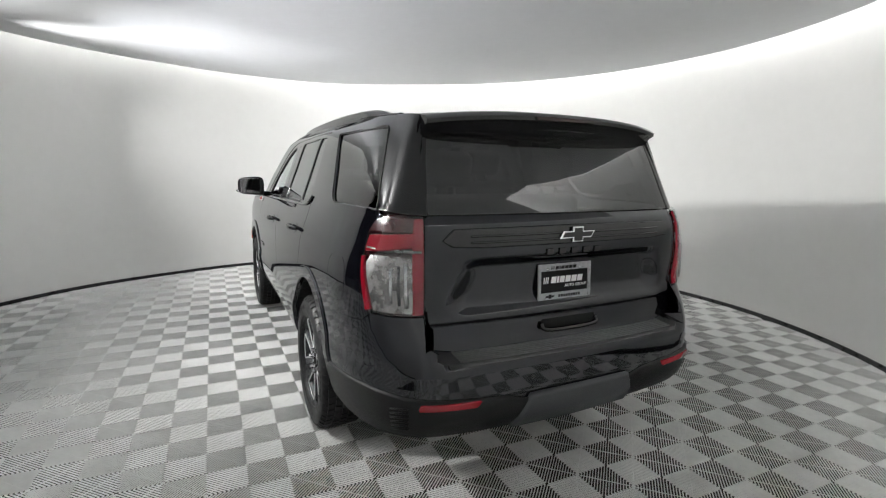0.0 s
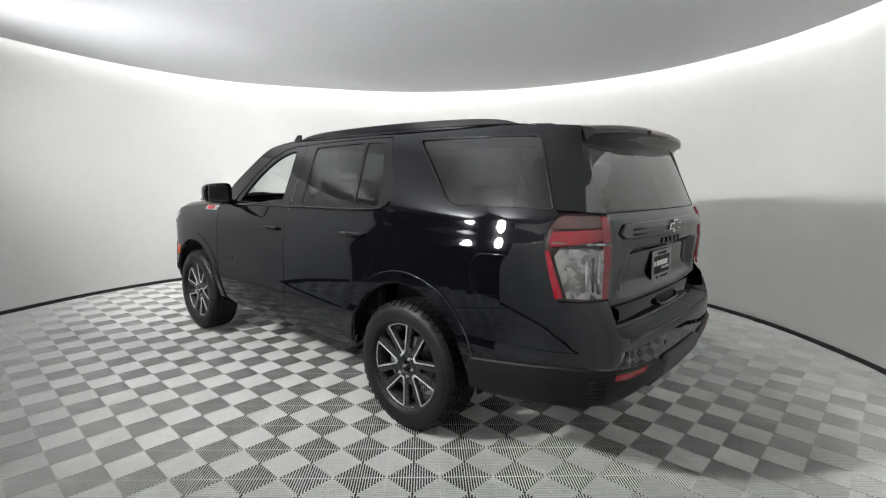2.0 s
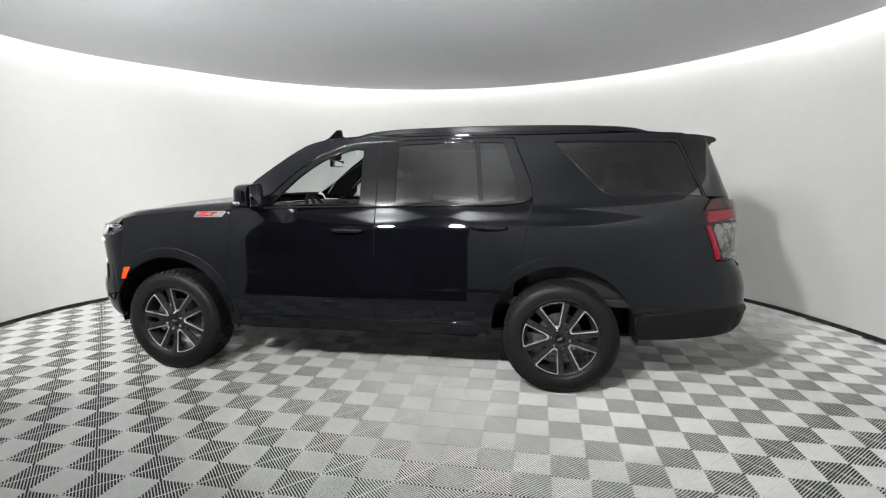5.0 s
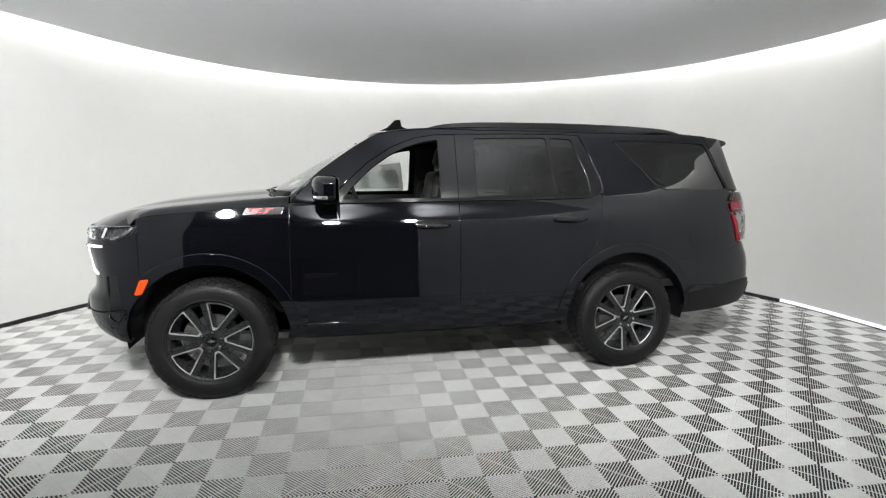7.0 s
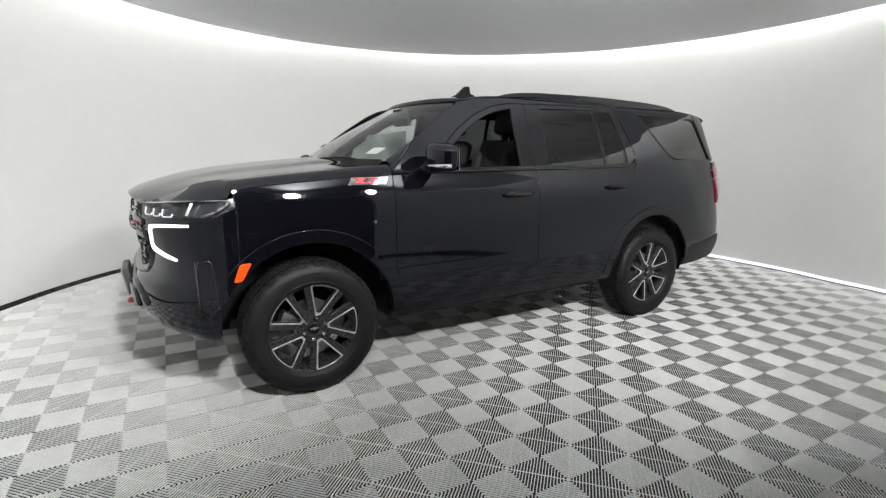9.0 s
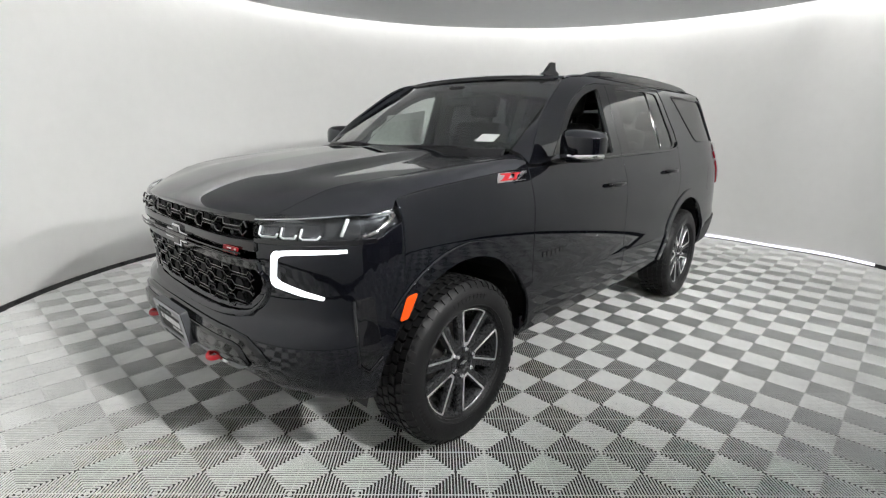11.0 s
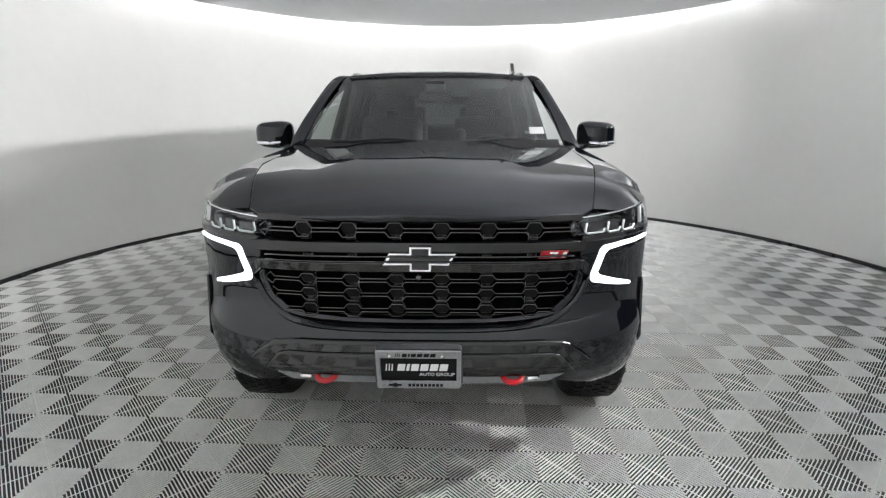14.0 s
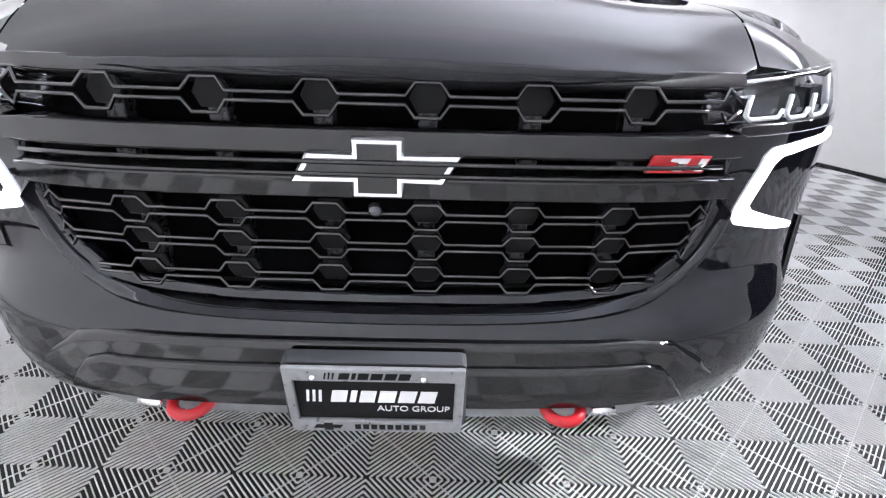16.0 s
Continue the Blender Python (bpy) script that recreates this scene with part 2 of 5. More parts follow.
def add_tube(bm, path, radius, sides=8, flat=1.0, closed=False):
    """A tube along a path of points; flat squashes it in height."""
    pts = [Vector(p) for p in path]
    rings = []
    for i, p in enumerate(pts):
        a = pts[i - 1] if (i > 0 or closed) else p
        b = pts[(i + 1) % len(pts)] if (i < len(pts) - 1 or closed) else p
        d = (b - a).normalized()
        up = Vector((0, 0, 1)) if abs(d.z) < 0.95 else Vector((0, 1, 0))
        s = d.cross(up).normalized()
        u = s.cross(d)
        r = radius[i] if isinstance(radius, (list, tuple)) else radius
        rings.append([bm.verts.new(p + s * r * math.cos(2 * math.pi * k / sides) + u * r * flat * math.sin(2 * math.pi * k / sides)) for k in range(sides)])
    pairs = list(zip(rings, rings[1:])) + ([(rings[-1], rings[0])] if closed else [])
    for a, b in pairs:
        for k in range(sides):
            bm.faces.new((a[k], a[(k + 1) % sides], b[(k + 1) % sides], b[k]))
    if not closed:
        bm.faces.new(rings[0][::-1])
        bm.faces.new(rings[-1])


def add_lathe(bm, profile, steps=48, m=Matrix(), closed=False):
    """Turns a profile of (radius, height) round the z axis."""
    rings = []
    for k in range(steps):
        a = 2 * math.pi * k / steps
        rings.append([bm.verts.new(m @ Vector((r * math.cos(a), r * math.sin(a), z))) for r, z in profile])
    n = len(profile)
    for k in range(steps):
        a, b = rings[k], rings[(k + 1) % steps]
        for i in range(n if closed else n - 1):
            j = (i + 1) % n
            bm.faces.new((a[i], b[i], b[j], a[j]))


def curve1(pts):
    """A smooth function through (x, y) points, with no overshoot."""
    xs, ys = np.array([p[0] for p in pts], float), np.array([p[1] for p in pts], float)
    d = np.diff(ys) / np.diff(xs)
    m = np.zeros(len(xs))
    for i in range(1, len(xs) - 1):
        if d[i - 1] * d[i] > 0:
            m[i] = 2 * d[i - 1] * d[i] / (d[i - 1] + d[i])
    m[0], m[-1] = d[0], d[-1]

    def f(x):
        x = min(max(x, xs[0]), xs[-1])
        i = min(int(np.searchsorted(xs, x, side="right")) - 1, len(xs) - 2)
        i = max(i, 0)
        hh = xs[i + 1] - xs[i]
        t = (x - xs[i]) / hh
        return float((2 * t**3 - 3 * t**2 + 1) * ys[i] + (t**3 - 2 * t**2 + t) * hh * m[i] + (-2 * t**3 + 3 * t**2) * ys[i + 1] + (t**3 - t**2) * hh * m[i + 1])

    return f


def rounded(poly, r, steps=4):
    """An outline with its corners rounded; r is one radius or one for each corner."""
    out, n = [], len(poly)
    rs = r if isinstance(r, (list, tuple)) else [r] * n
    for i in range(n):
        p, a, b = Vector(poly[i]), Vector(poly[i - 1]), Vector(poly[(i + 1) % n])
        la, lb = (a - p).length, (b - p).length
        q = min(rs[i], la * 0.48, lb * 0.48)
        if q <= 1e-5:
            out.append(tuple(p))
            continue
        s, e = p + (a - p) / la * q, p + (b - p) / lb * q
        for k in range(steps + 1):
            t = k / steps
            out.append(tuple((1 - t) ** 2 * s + 2 * t * (1 - t) * p + t * t * e))
    return out


def smooth_line(pts, steps=6, closed=False):
    """A Catmull-Rom line through points."""
    ps = [Vector(p) for p in pts]
    n = len(ps)
    out = []
    for i in range(n if closed else n - 1):
        a = ps[i - 1] if (i or closed) else ps[0] * 2 - ps[1]
        b, c = ps[i], ps[(i + 1) % n]
        d = ps[(i + 2) % n] if (i + 2 < n or closed) else ps[-1] * 2 - ps[-2]
        for k in range(steps):
            t = k / steps
            out.append(0.5 * ((2 * b) + (c - a) * t + (2 * a - 5 * b + 4 * c - d) * t * t + (3 * b - a - 3 * c + d) * t**3))
    if not closed:
        out.append(ps[-1])
    return out


def inside(p, poly):
    x, y = p
    hit = False
    j = len(poly) - 1
    for i in range(len(poly)):
        xi, yi = poly[i]
        xj, yj = poly[j]
        if (yi > y) != (yj > y) and x < (xj - xi) * (y - yi) / (yj - yi) + xi:
            hit = not hit
        j = i
    return hit


def panel(name, outline, fn, mat, parent, holes=(), step=0.06, thick=0.018, lip=0.004, out=0.0, label="", flip_y=False, up=None):
    """A bent sheet: an outline in the two coordinates of the surface fn(u, v), with holes, thickness and rounded rims.
    out lifts it from the surface; flip_y makes the mirrored piece on the other side of the car."""
    def dense(poly):
        res = []
        for a, b in zip(poly, list(poly[1:]) + [poly[0]]):
            k = max(1, math.ceil(math.hypot(b[0] - a[0], b[1] - a[1]) / step))
            res += [(a[0] + (b[0] - a[0]) * i / k, a[1] + (b[1] - a[1]) * i / k) for i in range(k)]
        return res

    loops = [dense(list(outline))] + [dense(list(hl)) for hl in holes]
    pts, edges = [], []
    for lp in loops:
        s = len(pts)
        pts += lp
        edges += [(s + i, s + (i + 1) % len(lp)) for i in range(len(lp))]
    us, vs = [p[0] for p in loops[0]], [p[1] for p in loops[0]]
    nu, nv = max(1, math.ceil((max(us) - min(us)) / step)), max(1, math.ceil((max(vs) - min(vs)) / step))
    rim = np.array(pts)
    for i in range(nu + 1):
        for j in range(nv + 1):
            p = (min(us) + (max(us) - min(us)) * i / nu, min(vs) + (max(vs) - min(vs)) * j / nv)
            if np.min(np.hypot(rim[:, 0] - p[0], rim[:, 1] - p[1])) > step * 0.35 and inside(p, loops[0]) and not any(inside(p, hl) for hl in loops[1:]):
                pts.append(p)
    from mathutils.geometry import delaunay_2d_cdt
    co, ed, fa, ov, _, _ = delaunay_2d_cdt([Vector(p) for p in pts], edges, [], 0, 1e-6)
    faces = []
    for f in fa:
        c = sum((co[i] for i in f), Vector((0, 0))) / len(f)
        if inside(c, loops[0]) and not any(inside(c, hl) for hl in loops[1:]):
            faces.append(list(f))
    sgn = -1 if flip_y else 1

    def place(u, v):
        e = 1e-3
        p, pu, pv = Vector(fn(u, v)), Vector(fn(u + e, v)), Vector(fn(u, v + e))
        pu2, pv2 = Vector(fn(u - e, v)), Vector(fn(u, v - e))
        n = (pu - pu2).cross(pv - pv2)
        if n.length < 1e-12:
            n = Vector((0, 1, 0))
        n.normalize()
        if n.dot(up if up is not None else p - Vector((p.x * 0.75, 0, 0.85))) < 0:
            n = -n
        return p, n

    verts, norms = [], []
    for p in co:
        q, n = place(*p)
        verts.append(q + n * out)
        norms.append(n)
    # rim: two rings turned inward
    count = {}
    for f in faces:
        for a, b in zip(f, f[1:] + f[:1]):
            count[frozenset((a, b))] = count.get(frozenset((a, b)), []) + [(a, b)]
    border = [v[0] for v in count.values() if len(v) == 1]
    outw = {}
    for a, b in border:
        d = co[b] - co[a]
        o = Vector((d.y, -d.x)).normalized()
        for i in (a, b):
            outw[i] = outw.get(i, Vector((0, 0))) + o
    ring1, ring2 = {}, {}
    for i, o in outw.items():
        # faces run counter-clockwise in the plane, so the right of a border edge is outside
        o = o.normalized() if o.length > 1e-9 else Vector((1, 0))
        q, n = place(co[i].x + o.x * lip, co[i].y + o.y * lip)
        o3 = q - Vector(verts[i]) + n * (n.dot(Vector(verts[i]) - q))
        o3 = o3.normalized() if o3.length > 1e-9 else n
        ring1[i] = len(verts)
        verts.append(q + n * (out - lip * 0.8))
        norms.append((n * 0.6 + o3).normalized())
        ring2[i] = len(verts)
        verts.append(q + n * (out - lip * 0.8 - thick))
        norms.append(o3)
    for a, b in border:
        faces.append([b, a, ring1[a], ring1[b]])
        faces.append([ring1[b], ring1[a], ring2[a], ring2[b]])
    me = bpy.data.meshes.new(name)
    if flip_y:
        verts = [Vector((v.x, -v.y, v.z)) for v in verts]
        norms = [Vector((v.x, -v.y, v.z)) for v in norms]
    # wind the faces so that they face outward
    ok = 0
    for f in faces[:40]:
        c = (Vector(verts[f[1]]) - Vector(verts[f[0]])).cross(Vector(verts[f[2]]) - Vector(verts[f[1]]))
        ok += 1 if c.dot(norms[f[0]]) > 0 else -1
    if ok < 0:
        faces = [f[::-1] for f in faces]
    me.from_pydata([tuple(v) for v in verts], [], faces)
    me.polygons.foreach_set("use_smooth", [True] * len(me.polygons))
    me.normals_split_custom_set_from_vertices([tuple(n) for n in norms])
    return finish(name, me, mat, parent, label)

# ---- the booth ----
def room_ring(r_off, z0, z1, thick, a0, a1, steps, name, mat):
    """A bent wall between two angles (degrees), with thickness outward."""
    bm = bmesh.new()
    rows = []
    for k in range(steps + 1):
        d = a0 + (a1 - a0) * k / steps
        r = wall_radius(radians(d)) + r_off
        rows.append([bm.verts.new(at_angle(d, rr, z)) for rr, z in ((r, z0), (r, z1), (r + thick, z1), (r + thick, z0))])
    for a, b in zip(rows, rows[1:]):
        for i in range(4):
            j = (i + 1) % 4
            bm.faces.new((a[i], b[i], b[j], a[j]))
    bm.faces.new(rows[0])
    bm.faces.new(rows[-1][::-1])
    return part(name, bm, mat, smooth=False, angle=30)


tagged(room_ring(0, -0.05, TOP, 0.12, OPEN1, 360 + OPEN0, 240, "wall_round", WALLPAINT), "smooth white painted round wall of a photo booth", "wall", kind="structure")
tagged(room_ring(-0.014, -0.03, 0.042, 0.0135, OPEN1, 360 + OPEN0, 240, "baseboard", BASEBLACK), "thin black skirting strip along the round wall", "baseboard", kind="structure")
tagged(room_ring(-0.021, 0.014, 0.046, 0.0065, 150, 187, 48, "base_light", BASEGLOW), "thin bluish white light strip along the foot of the wall", "lamp", kind="structure")
bm = bmesh.new()
rings = []
for gap, z in ((GAP, CEIL + 0.06), (GAP, CEIL + 0.012), (GAP + 0.012, CEIL)):
    rings.append([bm.verts.new(at_angle(d, wall_radius(radians(d)) - gap, z)) for d in range(0, 360, 2)])
for a, b in zip(rings, rings[1:]):
    for i in range(180):
        bm.faces.new((a[i], a[(i + 1) % 180], b[(i + 1) % 180], b[i]))
bm.faces.new(rings[0])
bm.faces.new(rings[-1])
tagged(part("ceiling", bm, CEILPAINT), "flat white ceiling disc hung below the top of the wall", "ceiling", kind="structure")
# added lid over the gap, never in view; it closes in the fill strips
bm = bmesh.new()
for z in (TOP, TOP + 0.1):
    bm.faces.new([bm.verts.new(at_angle(d, wall_radius(radians(d)) + 0.12, z)) for d in range(0, 360, 2)])
tagged(part("ceiling_upper", bm, CEILPAINT), "unseen white upper ceiling added above the fill strips' gap", "ceiling", kind="structure")
# added fill strips, out of view in the gap between wall and ceiling disc: brightest behind the rear of the car and
# beside its front
for a0, a1, mat in ((OPEN1 + 1, 135, FILL), (135, 208, FILLBRIGHT), (208, 285, FILLMID), (285, 345, FILLSOFT), (345, 359 + OPEN0, FILLMID)):
    tagged(room_ring(-0.04, TOP - 0.03, TOP - 0.006, 0.018, a0 + 0.3, a1 - 0.3, int(a1 - a0), "fill_strip", mat), "white fill strip added out of view in the gap round the ceiling", "lamp", kind="structure")
# unseen walls behind the doorway; the dark of the unlit space is in their colour
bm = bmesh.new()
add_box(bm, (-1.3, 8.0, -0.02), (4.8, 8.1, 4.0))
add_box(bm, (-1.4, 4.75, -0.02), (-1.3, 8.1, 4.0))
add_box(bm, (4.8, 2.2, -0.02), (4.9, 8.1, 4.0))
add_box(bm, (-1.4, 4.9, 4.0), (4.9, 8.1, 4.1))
tagged(part("wall_behind", bm, DARKROOM), "unseen plain walls, near-black in place of the unlit space beyond the doorway", "wall", kind="structure")
# slab just under the ribs; the shade of their gaps is in its colour
bm = bmesh.new()
add_box(bm, (-9, -9, -0.12), (9, 9.2, -0.0066))
tagged(part("ground", bm, SLAB), "floor slab under the tiles, coloured dark for the shade between the ribs", "floor", kind="structure")


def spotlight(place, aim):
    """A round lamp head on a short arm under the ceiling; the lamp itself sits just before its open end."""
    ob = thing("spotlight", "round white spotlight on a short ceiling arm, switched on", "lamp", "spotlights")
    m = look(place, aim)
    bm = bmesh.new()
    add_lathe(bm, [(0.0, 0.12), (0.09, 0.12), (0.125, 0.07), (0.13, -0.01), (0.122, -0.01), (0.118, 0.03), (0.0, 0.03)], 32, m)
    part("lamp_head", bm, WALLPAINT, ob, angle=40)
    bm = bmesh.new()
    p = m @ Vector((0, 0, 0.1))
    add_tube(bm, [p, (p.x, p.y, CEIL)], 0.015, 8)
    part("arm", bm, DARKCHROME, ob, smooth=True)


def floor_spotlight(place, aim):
    """An added fill lamp, never in view: the same lamp head on a post with a round foot."""
    ob = thing("floor_spotlight", "round black fill spotlight added out of view, on a short post, tilted up and switched on", "lamp", "floor spotlights")
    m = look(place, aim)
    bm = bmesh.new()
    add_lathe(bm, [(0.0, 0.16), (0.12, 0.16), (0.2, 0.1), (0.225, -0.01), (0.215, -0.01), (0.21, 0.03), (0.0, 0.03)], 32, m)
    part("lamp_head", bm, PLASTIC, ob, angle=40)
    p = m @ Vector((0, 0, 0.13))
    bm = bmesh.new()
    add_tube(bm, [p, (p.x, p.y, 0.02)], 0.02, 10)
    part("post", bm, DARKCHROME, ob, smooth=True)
    # made-up board that blocks the lamp from the car and its paint
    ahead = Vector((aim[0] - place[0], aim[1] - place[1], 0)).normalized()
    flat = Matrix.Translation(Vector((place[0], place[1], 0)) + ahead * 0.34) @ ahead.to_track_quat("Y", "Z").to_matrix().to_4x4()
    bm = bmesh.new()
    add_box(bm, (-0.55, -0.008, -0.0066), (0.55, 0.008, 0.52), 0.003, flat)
    part("baffle", bm, PLASTIC, ob, "upright black board added to keep its light off the car")
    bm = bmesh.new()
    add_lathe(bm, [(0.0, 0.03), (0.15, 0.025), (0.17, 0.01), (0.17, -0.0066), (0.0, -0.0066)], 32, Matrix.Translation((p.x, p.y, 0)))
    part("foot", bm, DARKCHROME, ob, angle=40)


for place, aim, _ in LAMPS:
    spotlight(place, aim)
for place, aim, _ in FILL_UPLIGHTS:
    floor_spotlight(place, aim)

# ---- the ribbed floor tiles ----
TILE = 0.2828
TURN = radians(43.7)
E1, E2 = Vector((math.cos(TURN), math.sin(TURN))), Vector((-math.sin(TURN), math.cos(TURN)))
TILE0 = E1 * (-0.2868 * 0.282) + E2 * (0.0906 * 0.282)


def tile_geometry():
    """One tile, corner at the origin: four triangles of ribs, each set square to its edge, and low cross bars on the diagonals."""
    verts, faces = [], []
    n, deep, half = 20, 0.0068, TILE / 2
    pitch = TILE / n
    w = pitch * 0.5

    def rib(a, b, side, w0, w1):
        # a rib from a to b: top, two chamfers and two flanks
        i = len(verts)
        for p in (a, b):
            for s, z in ((-w1, -deep), (-w1, w0 - w1), (-w0, 0), (w0, 0), (w1, w0 - w1), (w1, -deep)):
                q = p + side * s
                verts.append((q.x, q.y, z))
        for k in range(5):
            faces.append((i + k, i + k + 1, i + 7 + k, i + 6 + k))
        faces.append((i + 5, i + 4, i + 3, i + 2, i + 1, i))
        faces.append((i + 6, i + 7, i + 8, i + 9, i + 10, i + 11))

    for q in range(4):
        c, s = (1, 0, -1, 0)[q], (0, 1, 0, -1)[q]
        rot = lambda x, y: Vector((half + c * (x - half) - s * (y - half), half + s * (x - half) + c * (y - half)))  # noqa: E731
        side = Vector((c, s))
        for k in range(n):
            x = (k + 0.5) * pitch
            top = min(x, TILE - x)
            if top > 0.006:
                rib(rot(x, 0.0006), rot(x, top - 0.001), side, w * 0.13, w * 0.3)
    # bars along two edges of the tile, just under the rib tops
    for a, b, side in ((Vector((0, 0)), Vector((TILE, 0)), Vector((0, 1))), (Vector((0, 0)), Vector((0, TILE)), Vector((1, 0)))):
        i = len(verts)
        for p in (a, b):
            for sft, z in ((-0.0016, -deep), (-0.0009, -0.0035), (0.0009, -0.0035), (0.0016, -deep)):
                q = p + side * sft
                verts.append((q.x, q.y, z))
        for k in range(3):
            faces.append((i + k, i + k + 1, i + 5 + k, i + 4 + k))
    return verts, faces


def build_floor():
    verts, faces = tile_geometry()
    floor = thing("floor", "floor of grey ribbed plastic tiles in a checked pattern", "floor", kind="structure")
    tile = bpy.data.meshes.new("tile")
    tile.from_pydata(verts, [], faces)
    tile.materials.append(TILEGREY)
    cells = []
    for i in range(-24, 25):
        for j in range(-24, 25):
            p = TILE0 + E1 * (i * TILE) + E2 * (j * TILE)
            c = p + (E1 + E2) * (TILE / 2)
            d = c - Vector(ROOM)
            if d.length < wall_radius(math.atan2(d.y, d.x)) + 0.12:
                cells.append((-(abs(c.x) < 3.3 and 0.95 < c.y < 3.6) - (2.2 < c.x < 3.6 and abs(c.y) < 1.5), i, j, p))
    cells.sort(key=lambda q: q[0])
    rest_v, rest_f = [], []
    base = np.array(verts)
    for k, (_, i, j, p) in enumerate(cells):
        if k < 300:
            ob = new("tile", tile)
            ob.matrix_basis = Matrix.Translation((p.x, p.y, 0)) @ Matrix.Rotation(TURN, 4, "Z")
            ob.parent = floor
        else:
            s = len(rest_v)
            x = base[:, 0] * E1.x + base[:, 1] * E2.x + p.x
            y = base[:, 0] * E1.y + base[:, 1] * E2.y + p.y
            rest_v += list(zip(x.tolist(), y.tolist(), base[:, 2].tolist()))
            rest_f += [tuple(s + v for v in f) for f in faces]
    me = bpy.data.meshes.new("tiles")
    me.from_pydata(rest_v, [], rest_f)
    tagged(finish("tiles", me, TILEGREY, floor), "grey ribbed plastic tiles", kind="stuff")

# ---- the car: surfaces (x ahead, y to its left, z up) ----
car = thing("suv", "large black four-door SUV with dark alloy wheels parked on the tiles", "car")
PLAN = smooth_line([(2.44, 0), (2.437, 0.3), (2.422, 0.48), (2.382, 0.64), (2.32, 0.777), (2.233, 0.88), (2.122, 0.952), (1.95, 0.991), (1.6, 1.0), (1.0, 1.0),
                    (0, 1.0), (-1.0, 1.0), (-1.8, 1.0), (-2.2, 0.992), (-2.46, 0.962), (-2.62, 0.912), (-2.715, 0.83), (-2.765, 0.72), (-2.793, 0.5), (-2.805, 0.25), (-2.81, 0)], 8)
PX, PY = np.array([p.x for p in PLAN]), np.array([p.y for p in PLAN])
_tx, _ty = np.gradient(PX), np.gradient(PY)
_l = np.hypot(_tx, _ty)
NX, NY = _ty / _l, -_tx / _l
NX[0], NY[0], NX[-1], NY[-1] = 1, 0, -1, 0
IDX = np.arange(len(PX))
TOPY = int(np.argmax(PY))
side_off = curve1([(0.3, 0.10), (0.38, 0.065), (0.46, 0.03), (0.56, 0.008), (0.67, -0.004), (0.73, 0.004), (0.9, 0.006), (1.05, 0.008), (1.14, 0.016), (1.2, 0.03),
                   (1.25, 0.046), (1.32, 0.069), (1.38, 0.086), (1.42, 0.1), (1.6, 0.168), (1.81, 0.25), (1.86, 0.285), (1.9, 0.34)])
front_off = curve1([(0.3, 0.45), (0.36, 0.32), (0.42, 0.14), (0.47, 0.05), (0.52, 0.02), (0.6, 0.0), (0.7, 0.0), (0.735, 0.02), (0.77, 0.055), (0.85, 0.06), (0.95, 0.045), (1.05, 0.03), (1.12, 0.03), (1.17, 0.05), (1.25, 0.12)])
rear_flat = curve1([(0.36, 0.22), (0.42, 0.08), (0.48, 0.01), (0.55, -0.035), (0.65, -0.05), (0.785, -0.045), (0.88, -0.02), (0.96, 0.03), (1.0, 0.055), (1.05, 0.062), (1.2, 0.05), (1.3, 0.055), (1.36, 0.07), (1.41, 0.1), (1.6, 0.185), (1.8, 0.28), (1.88, 0.33)])     # beside the step
rear_off = curve1([(0.36, 0.22), (0.42, 0.08), (0.48, 0.01), (0.55, -0.035), (0.65, -0.05), (0.785, -0.05), (0.8, -0.044), (0.818, 0.052), (0.84, 0.06), (0.9, 0.062), (0.97, 0.066), (1.05, 0.062), (1.2, 0.05), (1.3, 0.055),
                   (1.36, 0.07), (1.41, 0.1), (1.6, 0.185), (1.8, 0.28), (1.88, 0.33)])


def shell(i, z, lift=0.0):
    px, py, nx, ny = (float(np.interp(i, IDX, a)) for a in (PX, PY, NX, NY))
    ln = math.hypot(nx, ny)
    nx, ny = nx / ln, ny / ln
    k = min(1, max(0, (py - 0.75) / 0.005))
    k = k * k * (3 - 2 * k)
    off = ny * ny * side_off(z) + nx * nx * (front_off(z) if nx > 0 else rear_off(z) * (1 - k) + rear_flat(z) * k) - lift
    return Vector((px - nx * off, py - ny * off, z))


def side(x, z):
    return shell(float(np.interp(-x, -PX, IDX)), z)


def front(y, z):
    p = shell(float(np.interp(abs(y), PY[: TOPY + 1], IDX[: TOPY + 1])), z)
    return Vector((p.x, math.copysign(p.y, y), p.z)) if abs(y) > 1e-6 else p


def rear(y, z):
    p = shell(float(np.interp(abs(y), PY[TOPY:][::-1], IDX[TOPY:][::-1])), z)
    return Vector((p.x, math.copysign(p.y, y), p.z)) if abs(y) > 1e-6 else p


hood_line = curve1([(0.9, 1.415), (1.1, 1.40), (1.37, 1.378), (1.78, 1.338), (2.09, 1.298), (2.25, 1.262), (2.34, 1.234), (2.39, 1.214), (2.42, 1.197), (2.44, 1.182)])
roof_line = curve1([(-2.75, 1.855), (-2.45, 1.872), (-1.9, 1.9), (-1.2, 1.915), (-0.4, 1.912), (0.1, 1.89), (0.4, 1.858), (0.5, 1.84)])


